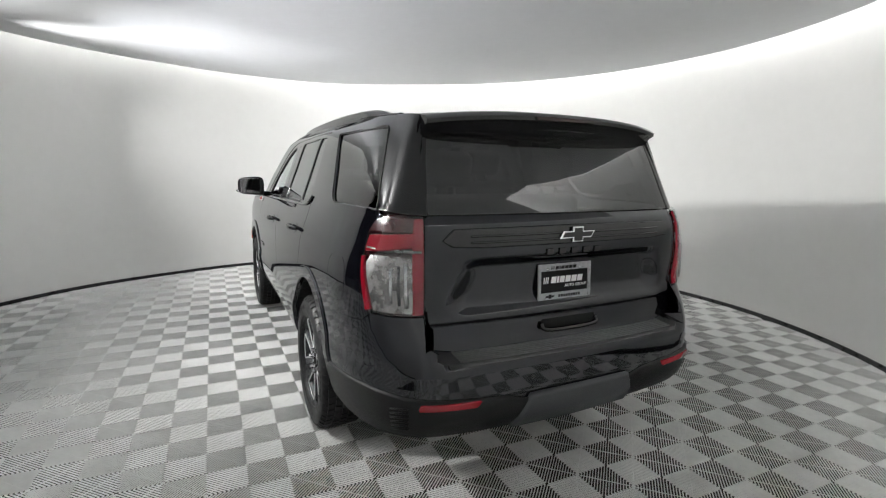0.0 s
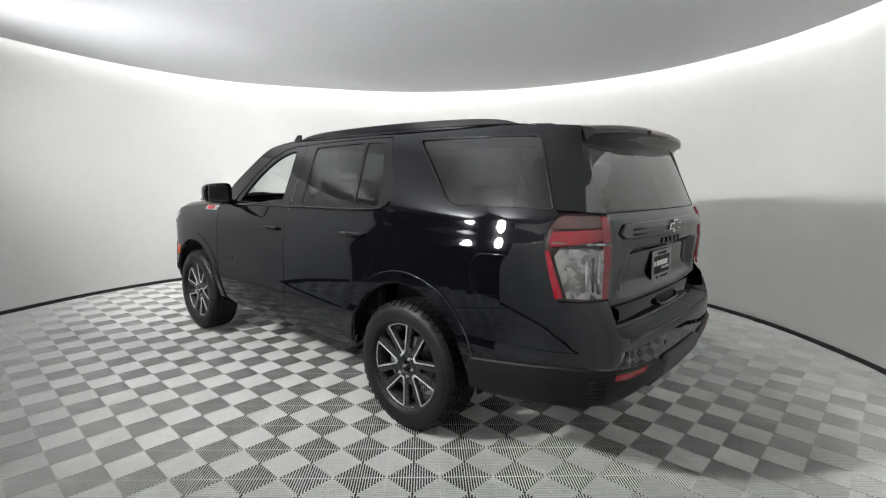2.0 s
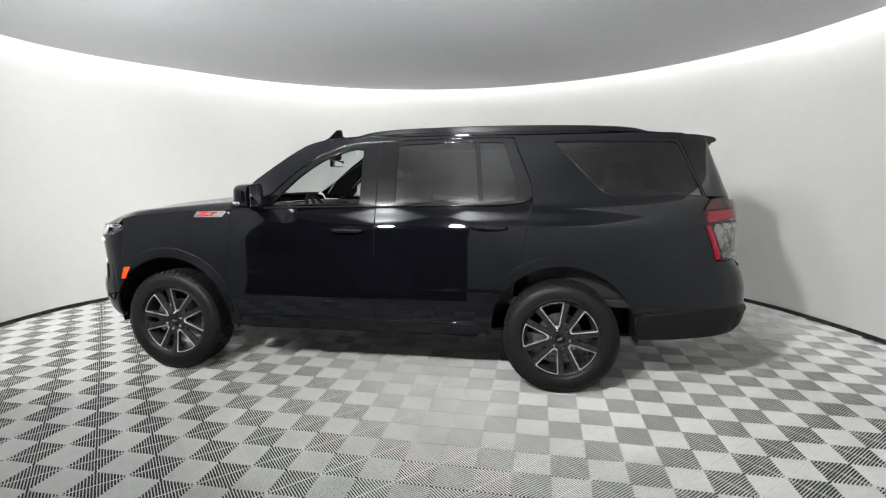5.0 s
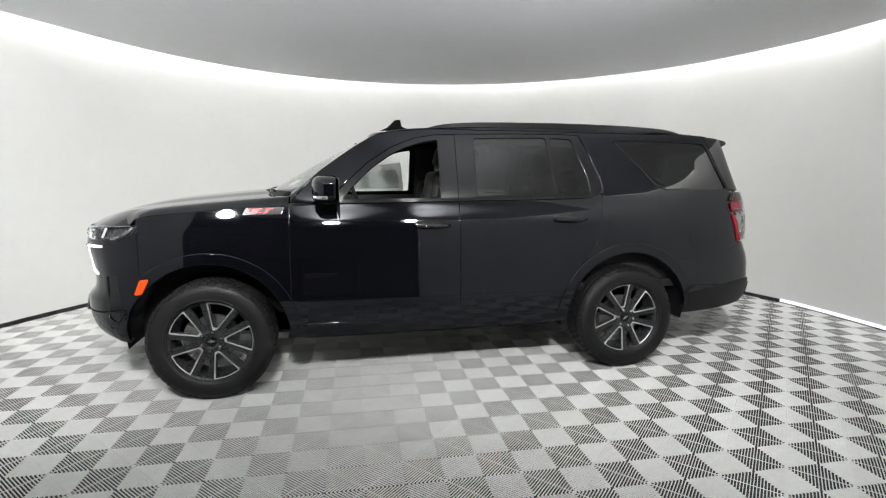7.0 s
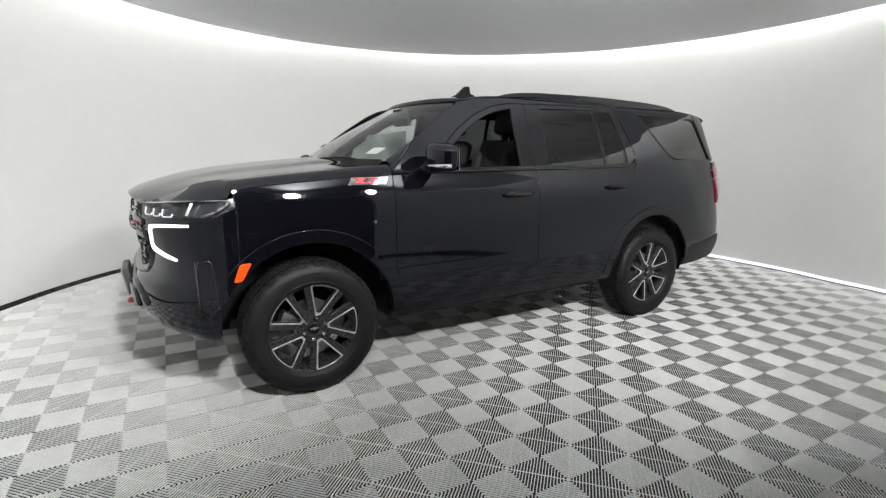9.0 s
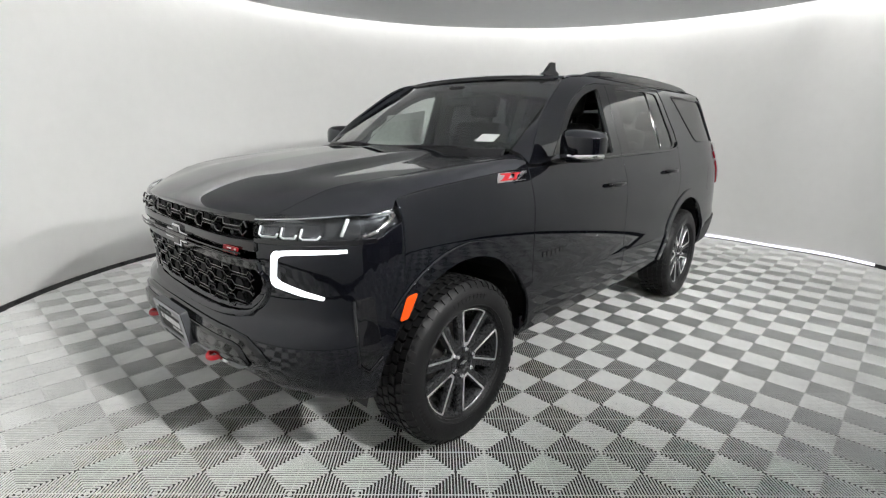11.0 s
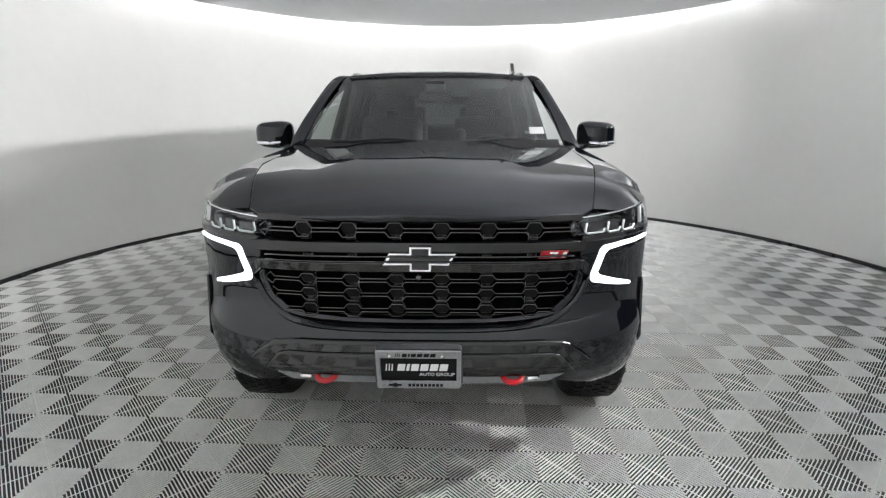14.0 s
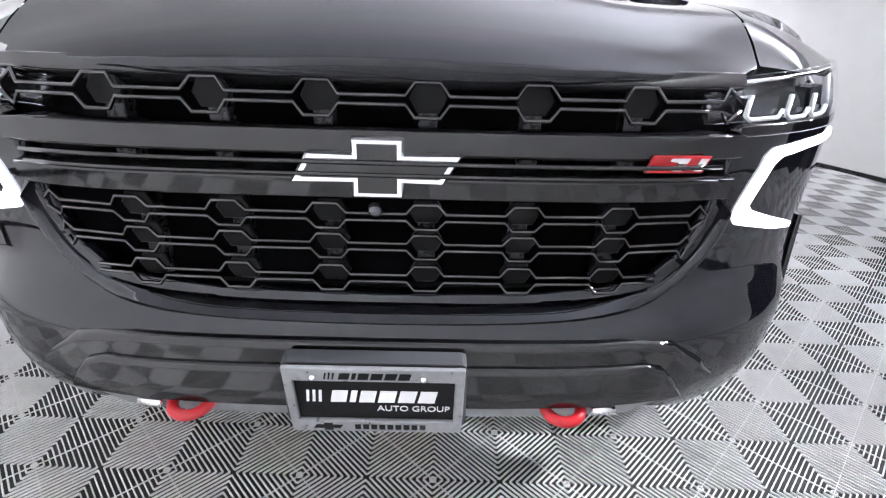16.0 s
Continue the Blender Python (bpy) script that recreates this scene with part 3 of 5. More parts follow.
def hood(x, y):
    a = abs(y)
    ka, kx = min(1, max(0, (a - 0.34) / 0.2)), min(1, max(0, (2.36 - x) / 0.6))
    crown = 0.016 * (1 - ka * ka * (3 - 2 * ka)) * kx * kx * (3 - 2 * kx)
    kn = min(1, max(0, (x - 2.0) / 0.3))
    nose = x + 0.14 * (a / 0.7) ** 2.4 * kn * kn * (3 - 2 * kn)            # the nose falls back towards the corners
    return Vector((x, y, hood_line(min(nose, 2.44)) - 0.024 * a - 0.008 * (a / 0.7) ** 2 + crown))            # a fine ridge down the middle


def roof(x, y):
    return Vector((x, y, roof_line(x) - 0.034 * (abs(y) / 0.7) ** 2.4))


def screen(y, z):
    """The windscreen."""
    k = (z - 1.40) / 0.45
    return Vector((1.205 - 0.82 * k - 0.03 * math.sin(math.pi * k) * -1 - 0.19 * (abs(y) / 0.78) ** 2.2, y, z))


def both(fn):
    for flip in (False, True):
        fn(flip)


def arc(cx, cz, r, a0, a1, n=14, squash=1.0):
    return [(cx + r * math.cos(radians(a0 + (a1 - a0) * k / n)), cz + r * squash * math.sin(radians(a0 + (a1 - a0) * k / n))) for k in range(n + 1)]


FX, RX, AZ, AR = 1.535, -1.535, 0.42, 0.525
F_GLASS = [(0.66, 1.35), (0.57, 1.455), (0.45, 1.575), (0.28, 1.69), (0.12, 1.757), (-0.05, 1.788), (-0.05, 1.362)]
R_GLASS = [(-0.315, 1.368), (-0.315, 1.802), (-0.9, 1.818), (-0.945, 1.376)]
S_GLASS = [(-0.968, 1.377), (-0.925, 1.817), (-1.11, 1.81), (-1.215, 1.50), (-1.225, 1.40), (-1.18, 1.383)]
Q_GLASS = [(-1.455, 1.808), (-2.335, 1.797), (-2.485, 1.42), (-1.86, 1.42), (-1.79, 1.45)]


def car_side(flip):
    # front wing
    wing = [(1.008, 0.5), (1.008, 1.31), (1.2, 1.303), (1.5, 1.283), (1.75, 1.262), (1.945, 1.24), (1.925, 1.16), (1.93, 0.9)] + arc(FX, AZ, AR, 41, 171)
    panel("front_wing", wing, side, PAINT, car, flip_y=flip)
    # front door with its window frame
    door = panel("front_door", [(1.0, 0.5), (1.0, 1.308), (0.72, 1.318), (0.66, 1.322), (-0.172, 1.338), (-0.172, 0.5)], side, PAINT, car, flip_y=flip)
    frame_out = [(0.76, 1.33), (0.60, 1.485), (0.47, 1.605), (0.29, 1.722), (0.12, 1.79), (-0.03, 1.815), (-0.172, 1.82), (-0.172, 1.346)]
    panel("window_frame", frame_out, side, GLOSS, door, holes=[rounded(F_GLASS, [0.02, 0.05, 0.1, 0.1, 0.1, 0.03, 0.02])], step=0.05, out=-0.004, flip_y=flip)
    # rear door
    rdoor = panel("rear_door", [(-0.18, 0.5), (-0.18, 1.338), (-0.9, 1.35), (-1.2, 1.362), (-1.3, 1.39), (-1.312, 1.36), (-1.255, 1.05), (-1.12, 0.83), (-1.06, 0.72), (-1.032, 0.5)], side, PAINT, car, flip_y=flip)
    frame_out = [(-0.18, 1.346), (-0.18, 1.822), (-0.6, 1.835), (-1.0, 1.84), (-1.17, 1.835), (-1.31, 1.5), (-1.322, 1.40), (-1.2, 1.37), (-0.9, 1.358)]
    panel("window_frame", frame_out, side, GLOSS, rdoor, holes=[rounded(R_GLASS, 0.03), rounded(S_GLASS, 0.03)], step=0.05, out=-0.004, flip_y=flip)
    panel("pane", rounded(R_GLASS, 0.03), side, TINT, rdoor, thick=0.003, lip=0.002, out=-0.012, flip_y=flip)
    panel("pane", rounded(S_GLASS, 0.03), side, TINT, rdoor, thick=0.003, lip=0.002, out=-0.012, flip_y=flip)
    if flip:
        panel("pane", rounded(F_GLASS, 0.03), side, DOORPANE, door, thick=0.003, lip=0.002, out=-0.014, flip_y=True)
    # roof side with the slanted rear pillar, quarter panel below
    cant = [(0.99, 1.335), (0.78, 1.335), (0.61, 1.49), (0.475, 1.613), (0.295, 1.73), (0.12, 1.798), (-0.03, 1.823), (-0.6, 1.843), (-1.0, 1.848), (-1.18, 1.843), (-1.318, 1.51),
            (-1.33, 1.40), (-1.318, 1.36), (-1.262, 1.05), (-1.128, 0.835), (-1.068, 0.725), (-1.04, 0.5)] + arc(RX, AZ, AR, 9, 128) + \
           [(-1.94, 0.865), (-2.23, 0.91), (-2.5, 0.945), (-2.55, 0.985), (-2.50, 1.1), (-2.455, 1.27), (-2.46, 1.33), (-2.515, 1.4), (-2.49, 1.42), (-2.345, 1.80), (-2.36, 1.845), (-1.9, 1.868),
            (-1.2, 1.875), (-0.4, 1.872), (0.05, 1.855), (0.3, 1.83), (0.42, 1.80), (0.6, 1.69), (0.8, 1.545)]
    fuel = rounded([(-2.05, 1.18), (-2.05, 0.955), (-2.315, 0.975), (-2.315, 1.19)], 0.09, 6)
    quarter = panel("quarter_panel", cant, side, PAINT, car, holes=[rounded(Q_GLASS, [0.03, 0.05, 0.02, 0.1, 0.06], 5), fuel], flip_y=flip)
    panel("fuel_door", rounded([(-2.054, 1.176), (-2.054, 0.96), (-2.311, 0.98), (-2.311, 1.186)], 0.087, 6), side, PAINT, quarter, out=0.0005, flip_y=flip)
    panel("pane", rounded(Q_GLASS, [0.03, 0.05, 0.02, 0.1, 0.06], 5), side, TINT, quarter, thick=0.003, lip=0.002, out=-0.008, flip_y=flip)
    # bright edge line of the quarter window
    bm = bmesh.new()
    rim = rounded(Q_GLASS, [0.03, 0.05, 0.02, 0.1, 0.06], 5)
    add_tube(bm, [(p.x, -p.y if flip else p.y, p.z) for p in (side(*q) + Vector((0, 0.001, 0)) for q in rim)], 0.005, 6, closed=True)
    part("window_seal", bm, PLASTIC, quarter, smooth=True)
    # black belt strip
    bm = bmesh.new()
    add_tube(bm, [(p.x, -p.y if flip else p.y, p.z) for p in (side(x, z) + Vector((0, 0.004, 0)) for x, z in smooth_line([(0.74, 1.328), (0.3, 1.334), (-0.3, 1.345), (-0.9, 1.354), (-1.15, 1.363), (-1.27, 1.382), (-1.318, 1.42)], 6))], 0.009, 6)
    part("belt_strip", bm, GLOSS, car, smooth=True)
    # sill, with a lower step
    panel("sill", [(1.04, 0.39), (1.01, 0.492), (-1.035, 0.492), (-1.04, 0.41)], side, PAINT, car, thick=0.05, flip_y=flip)
    # flared lip round each wheel opening
    for name, cx, a0, a1 in (("arch_lip", FX, 38, 178), ("arch_lip", RX, 4, 176)):
        strip = arc(cx, AZ, AR + 0.062, a0, a1, 20) + arc(cx, AZ, AR - 0.004, a1, a0, 20)
        panel(name, strip, side, PAINT, car, out=0.011, step=0.04, thick=0.03, lip=0.005, flip_y=flip)
    # wheel housing
    for cx in (FX, RX):
        bm = bmesh.new()
        rows = []
        for x, z in arc(cx, AZ, AR + 0.01, -6, 186, 20):
            yo = side(max(min(x, 2.05), -2.4), max(z, 0.4)).y - 0.02
            rows.append([bm.verts.new((x, (-1 if flip else 1) * y, z)) for y in (yo, 0.62)])
        for a, b in zip(rows, rows[1:]):
            bm.faces.new((a[0], a[1], b[1], b[0]))
        bm.faces.new([r[1] for r in rows])
        part("wheel_housing", bm, PLASTIC, car, smooth=False)
    # door grips
    for dr, x0, z0 in ((door, 0.03, 1.168), (rdoor, -1.025, 1.2)):
        bm = bmesh.new()
        path = []
        for k in range(9):
            t = k / 8
            p = side(x0 + 0.125 - 0.25 * t, z0)
            path.append((p.x, (-1 if flip else 1) * (p.y + 0.012 + 0.03 * math.sin(math.pi * t) ** 0.6), p.z))
        add_tube(bm, path, [0.012, 0.016, 0.018, 0.019, 0.019, 0.019, 0.018, 0.016, 0.012], 10, flat=0.85)
        part("door_grip", bm, GLOSS, dr, "gloss black door grip", smooth=True)
        cup = [(x0 + 0.075 * math.cos(a), z0 - 0.006 + 0.032 * math.sin(a)) for a in np.linspace(0, 2 * math.pi, 20, endpoint=False)]
        panel("grip_cup", cup, side, GLOSS, dr, out=0.0025, thick=0.004, lip=0.003, step=0.03, flip_y=flip)
    # small lettering on the door, as plain bars
    for k in range(5):
        x = 0.91 - 0.045 * k
        panel("badge_bar", [(x, 0.825), (x, 0.85), (x - 0.03, 0.85), (x - 0.03, 0.825)], side, GLOSS, door, out=0.005, thick=0.006, lip=0.002, flip_y=flip)
    # mirror
    sy = -1 if flip else 1
    mirror = part("mirror_foot", tube_mesh([(0.80, sy * 0.905, 1.335), (0.79, sy * 0.96, 1.345), (0.775, sy * 1.02, 1.365)], [0.05, 0.045, 0.05], 0.6), GLOSS, door, smooth=True)
    bm = bmesh.new()
    bmesh.ops.create_uvsphere(bm, u_segments=24, v_segments=14, radius=1)
    for v in bm.verts:
        c = v.co
        q = Vector([math.copysign(abs(a) ** 0.52, a) for a in c])
        v.co = Vector((0.745 + 0.085 * q.x * (1 if q.x < 0 else 1.15) - 0.04 * abs(q.y), sy * (1.09 + 0.122 * q.y), 1.425 + 0.088 * q.z * (1 - 0.1 * q.y)))
        if v.co.x < 0.69:
            v.co.x = 0.69
    part("mirror_shell", bm, PAINT, mirror, smooth=True)
    bm = bmesh.new()
    add_box(bm, (-0.0025, -0.098, -0.072), (0.0025, 0.098, 0.072), 0.002, Matrix.Translation((0.683, sy * 1.09, 1.4245)) @ Matrix.Rotation(radians(sy * 7), 4, "Z"))
    part("mirror_glass", bm, CHROME, mirror, "silvered mirror glass")
    bm = bmesh.new()
    add_tube(bm, [(0.83, sy * 1.02, 1.372), (0.826, sy * 1.1, 1.372), (0.80, sy * 1.18, 1.374), (0.74, sy * 1.212, 1.376)], 0.014, 8)
    part("mirror_strip", bm, CHROME, mirror, "bright strip on the mirror", smooth=True)
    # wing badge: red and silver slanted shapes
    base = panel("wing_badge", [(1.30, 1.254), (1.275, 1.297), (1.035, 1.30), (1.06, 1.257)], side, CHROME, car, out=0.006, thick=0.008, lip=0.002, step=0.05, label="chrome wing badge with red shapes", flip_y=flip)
    for q in ([(1.28, 1.262), (1.255, 1.268), (1.225, 1.288), (1.262, 1.29), (1.262, 1.295), (1.18, 1.294), (1.185, 1.288), (1.215, 1.268), (1.17, 1.27), (1.172, 1.262)],
              [(1.165, 1.262), (1.145, 1.288), (1.175, 1.294), (1.10, 1.294), (1.105, 1.288), (1.125, 1.287), (1.145, 1.262)]):
        panel("badge_shape", q, side, REDPAINT, base, out=0.009, thick=0.004, lip=0.001, step=0.05, flip_y=flip)
    # amber side marker on the front bumper corner
    panel("side_marker", rounded([(1.965, 0.75), (1.925, 0.755), (1.875, 0.85), (1.93, 0.845)], 0.012), side, AMBER, car, out=0.014, thick=0.012, lip=0.003, step=0.04, label="amber side marker lamp", flip_y=flip)
    # roof rail
    rail = [(0.03, 1.868), (-0.06, 1.892), (-0.2, 1.91), (-0.45, 1.922), (-1.0, 1.93), (-1.5, 1.925), (-1.85, 1.912), (-2.02, 1.896), (-2.12, 1.872)]
    bm = bmesh.new()
    rows = []
    for p in smooth_line(rail, 5):
        y0 = 0.688 - 0.02 * (abs(p.x + 1.0) / 1.1) ** 4
        zb = roof(p.x, 0.69).z - 0.012
        rows.append([bm.verts.new((p.x, sy * (y0 + dy), max(z, zb + 0.002))) for dy, z in ((-0.02, zb), (-0.017, p.y - 0.008), (-0.008, p.y), (0.008, p.y), (0.017, p.y - 0.008), (0.024, zb))])
    for a, b in zip(rows, rows[1:]):
        for i in range(5):
            bm.faces.new((a[i], a[i + 1], b[i + 1], b[i]))
    part("roof_rail", bm, GLOSS, car, "gloss black roof rail", angle=35)


def tube_mesh(path, radius, flat=1.0):
    bm = bmesh.new()
    add_tube(bm, path, radius, 12, flat)
    return bm


both(car_side)

# ---- bonnet, roof, screen ----
def hood_edge(x):
    return 0.63 + 0.165 * min(1, max(0, (2.36 - x) / 0.6)) ** 0.85


xs = [2.425, 2.38, 2.3, 2.1, 1.8, 1.5, 1.25, 1.12]
bon = [(2.425, 0.0)]
left_edge = [(2.432 - 0.105 * (y / 0.62) ** 2.4, y) for y in (0.15, 0.3, 0.42, 0.52, 0.6)] + [(x, hood_edge(x)) for x in (2.28, 2.2, 2.1, 2.0, 1.9, 1.8, 1.5, 1.3, 1.15)] + [(1.13, 0.7), (1.19, 0.45), (1.215, 0.2)]
bon = [(2.432, 0.0)] + left_edge + [(1.22, 0.0)] + [(x, -y) for x, y in left_edge[::-1]]
panel("bonnet", bon, hood, PAINT, car, step=0.055, thick=0.03, lip=0.006)
roof_edge = [(0.33 - 0.1 * (y / 0.66) ** 2.2 + 0.09, y) for y in (0.0, 0.2, 0.4, 0.55, 0.64)] + [(0.2, 0.69), (-0.1, 0.705), (-1.0, 0.71), (-2.0, 0.70), (-2.36, 0.68), (-2.44, 0.6), (-2.47, 0.3)]
panel("roof", roof_edge + [(-2.475, 0)] + [(x, -y) for x, y in roof_edge[:0:-1]], roof, PAINT, car, step=0.07)


def strip(name, a, b, mat, parent, bulge=0.0, n=4):
    """A sheet between two lines of points, bowed outward by bulge."""
    bm = bmesh.new()
    rows = []
    for p, q in zip(a, b):
        p, q = Vector(p), Vector(q)
        mid = (p + q) / 2
        o = Vector((0, mid.y, 0.6 * abs(mid.y) + 0.2)).normalized()
        rows.append([bm.verts.new(p.lerp(q, k / n) + o * bulge * min(1, max(0, (2.29 - mid.x) / 0.45)) * math.sin(math.pi * k / n)) for k in range(n + 1)])
    for r, s in zip(rows, rows[1:]):
        for k in range(n):
            bm.faces.new((r[k], r[k + 1], s[k + 1], s[k]))
    return part(name, bm, mat, parent, smooth=True)


def upper_joins(flip):
    sy = -1 if flip else 1
    m = lambda p: (p[0], sy * p[1], p[2])  # noqa: E731
    # wing top, between the bonnet and the side
    xs_ = [2.28, 2.2, 2.1, 2.02, 1.975, 1.945, 1.85, 1.75, 1.5, 1.2, 1.008]
    top = curve1([(1.008, 1.315), (1.2, 1.308), (1.5, 1.288), (1.75, 1.267), (1.94, 1.243), (1.975, 1.202), (2.1, 1.19), (2.2, 1.18), (2.28, 1.168)])
    a = [m(side(x, top(x))) for x in xs_]
    b = [m(hood(x, hood_edge(x) + 0.006)) for x in xs_]
    strip("wing_top", a, b, PAINT, car, 0.026, 8)
    # pillar beside the windscreen
    ka = smooth_line([(0.995, 1.337), (0.9, 1.45), (0.8, 1.547), (0.6, 1.692), (0.42, 1.802), (0.3, 1.832), (0.05, 1.857), (-0.4, 1.874), (-1.2, 1.877), (-1.9, 1.87), (-2.36, 1.847)], 4)
    kb = smooth_line([Vector(screen(0.815, 1.40)), screen(0.805, 1.46), screen(0.787, 1.545), screen(0.75, 1.69), screen(0.708, 1.80), roof(0.25, 0.68), roof(-0.02, 0.70), roof(-0.4, 0.707), roof(-1.2, 0.71), roof(-1.9, 0.7), roof(-2.36, 0.68)], 4)
    strip("roof_side", [m(side(x, z)) for x, z in ka], [m(p) for p in kb], PAINT, car, 0.012, 4)


both(upper_joins)
ws = [(0.803, 1.405), (0.787, 1.5), (0.76, 1.62), (0.72, 1.74), (0.68, 1.825), (0.6, 1.845), (0.4, 1.862), (0.2, 1.868)]
panel("windscreen", [(-y, z) for y, z in ws] + [(0, 1.87)] + ws[::-1] + [(0.4, 1.402), (-0.4, 1.402)], screen, PANE, car, step=0.08, thick=0.004, lip=0.002)
cowl = [(0.78, 1.36), (0.78, 1.41), (-0.78, 1.41), (-0.78, 1.36)]
panel("cowl", cowl, lambda y, z: screen(y, z) + Vector((0.02, 0, -0.006)), PLASTIC, car, step=0.08)
for y0, y1 in ((0.62, 0.03), (-0.08, -0.66)):
    bm = bmesh.new()
    add_tube(bm, [screen(y0 + (y1 - y0) * k / 6, 1.395 + 0.01 * math.sin(k)) + Vector((0.03, 0, 0.006)) for k in range(7)], 0.008, 6)
    part("wiper", bm, PLASTIC, car, smooth=True)
# roof aerial
bm = bmesh.new()
add_prism(bm, [(0.0, 0), (0.05, 0.022), (0.115, 0.082), (0.155, 0.084), (0.165, 0.035), (0.2, 0.022), (0.23, 0.0)], 0.024, Matrix.Translation((0.36, 0.552, 1.852)) @ Matrix.Rotation(math.pi, 4, "Z") @ Matrix.Rotation(math.pi / 2, 4, "X"), 0.004)
part("aerial", bm, GLOSS, car, "black shark-fin aerial")

# ---- front and rear of the car, on the line round its corners ----
ARC = np.concatenate([[0], np.cumsum(np.hypot(np.diff(PX), np.diff(PY)))])
END = float(ARC[-1])


def s_front(y):
    return math.copysign(float(np.interp(abs(y), PY[: TOPY + 1], ARC[: TOPY + 1])), y)


def s_rear(y):
    return math.copysign(END - float(np.interp(abs(y), PY[TOPY:][::-1], ARC[TOPY:][::-1])), y)


def sx(x):
    return float(np.interp(-x, -PX, ARC))


def wrap_front(s, z):
    p = shell(float(np.interp(abs(s), ARC, IDX)), z)
    return Vector((p.x, math.copysign(1, s) * p.y, p.z))


def wrap_rear(s, z):
    p = shell(float(np.interp(END - abs(s), ARC, IDX)), z)
    return Vector((p.x, math.copysign(1, s) * p.y, p.z))


def mirrored(pts):
    return list(pts) + [(-u, v) for u, v in pts[::-1]]


def line_on(fn, pts, lift=0.0):
    """Points of a surface, moved ahead (or back) by lift."""
    res = []
    for u, v in pts:
        p = fn(u, v)
        res.append(Vector((p.x + math.copysign(lift, p.x), p.y, p.z)))
    return res


# front bumper: one skin round both corners, open for the grille
half = [(0.0, 0.56), (s_front(0.3), 0.557), (s_front(0.55), 0.52), (s_front(0.75), 0.45), (s_front(0.9), 0.425), (sx(2.06), 0.415)]
half += [(sx(x), z) for x, z in arc(FX, AZ, AR, 2, 40, 8)] + [(sx(1.935), 0.9), (sx(1.935), 1.05), (sx(1.938), 1.148), (sx(2.055), 1.088), (sx(2.1), 1.08), (s_front(0.8), 1.078), (s_front(0.625), 1.074)]
half += [(s_front(0.625), 0.9), (s_front(0.6), 0.855), (s_front(0.52), 0.79), (s_front(0.3), 0.768), (0.0, 0.764)]
outl = half + [(-u, v) for u, v in half[-2:0:-1]]
bumper = panel("front_bumper", outl, wrap_front, PAINT, car, step=0.045, thick=0.03, lip=0.006)
low = [(0.0, 0.69), (s_front(0.45), 0.69), (s_front(0.56), 0.675), (s_front(0.66), 0.605), (s_front(0.6), 0.58), (0.0, 0.575)]
panel("lower_valance", low + [(-u, v) for u, v in low[-2:0:-1]], wrap_front, GLOSS, bumper, step=0.05, out=0.018, thick=0.02, lip=0.016)
step2 = [(0.0, 0.648), (s_front(0.5), 0.648), (s_front(0.535), 0.638), (s_front(0.585), 0.582), (0.0, 0.577)]
panel("valance_step", step2 + [(-u, v) for u, v in step2[-2:0:-1]], wrap_front, GLOSS, bumper, step=0.05, out=0.032, thick=0.02, lip=0.01)
skid = [(0.0, 0.562), (s_front(0.52), 0.562), (s_front(0.56), 0.555), (s_front(0.5), 0.53), (0.0, 0.526)]
panel("skid_plate", skid + [(-u, v) for u, v in skid[-2:0:-1]], lambda s, z: wrap_front(s, 0.56) + Vector((0.016 - (0.562 - z) * 0.25, 0, z - 0.56)), SILVERGREY, bumper, step=0.06, thick=0.02)
panel("chin", [(s, z) for s, z in ((-0.42, 0.475), (-0.42, 0.53), (0.42, 0.53), (0.42, 0.475))], lambda s, z: wrap_front(s, 0.52) + Vector((-0.5 - (0.52 - z) * 1.8, 0, z - 0.5)), PLASTIC, bumper, step=0.08)
# ridge round the lower edge of the grille opening
ridge = [(0.64, 1.0), (0.64, 0.9), (0.615, 0.848), (0.57, 0.808), (0.525, 0.785), (0.42, 0.77), (0.3, 0.762), (0.15, 0.758), (0.0, 0.757)]
ridge = smooth_line([(y, z, 0) for y, z in ridge + [(-y, z) for y, z in ridge[-2::-1]]], 3)
bm = bmesh.new()
rows = []
for p, d in zip(ridge, [(b - a).normalized() for a, b in zip([ridge[0]] + ridge[:-1], ridge[1:] + [ridge[-1]])]):
    o = Vector((-d.y, d.x)) * (1 if d.x < 0 else 1)
    if o.y > 0.01 or (abs(o.y) <= 0.01 and o.x * p.x < 0):
        o = -o
    row = []
    for w, lift in ((-0.006, -0.03), (0.0, 0.0), (0.012, 0.012), (0.022, 0.013), (0.032, -0.004)):
        q = front(p.x + o.x * w, p.y + o.y * w)
        row.append(bm.verts.new((q.x + lift, q.y, q.z)))
    rows.append(row)
for a, b in zip(rows, rows[1:]):
    for i in range(4):
        bm.faces.new((a[i], b[i], b[i + 1], a[i + 1]))
part("grille_surround", bm, PAINT, bumper, "black ridge round the lower grille", angle=60)
# grille: backing, bars, loops
panel("grille_backing", mirrored([(0.66, 0.765), (0.66, 1.175)]), lambda y, z: front(y, 0.95) + Vector((-0.075, 0, z - 0.95)), GRILLEBACK, car, step=0.08, label="black grille backing")
for z0, z1, lift in ((1.044, 1.074, 0.012), (0.97, 1.0, 0.014)):
    yb = 0.625
    panel("grille_bar", [(s_front(-yb), z0), (s_front(-yb), z1), (s_front(yb), z1), (s_front(yb), z0)], wrap_front, GLOSS, car, out=lift, step=0.05, thick=0.06, lip=0.006, label="gloss black grille bar")
panel("grille_lip", mirrored([(s_front(0.62), 1.156), (s_front(0.62), 1.172)]), wrap_front, GLOSS, car, out=0.004, step=0.05, thick=0.05)


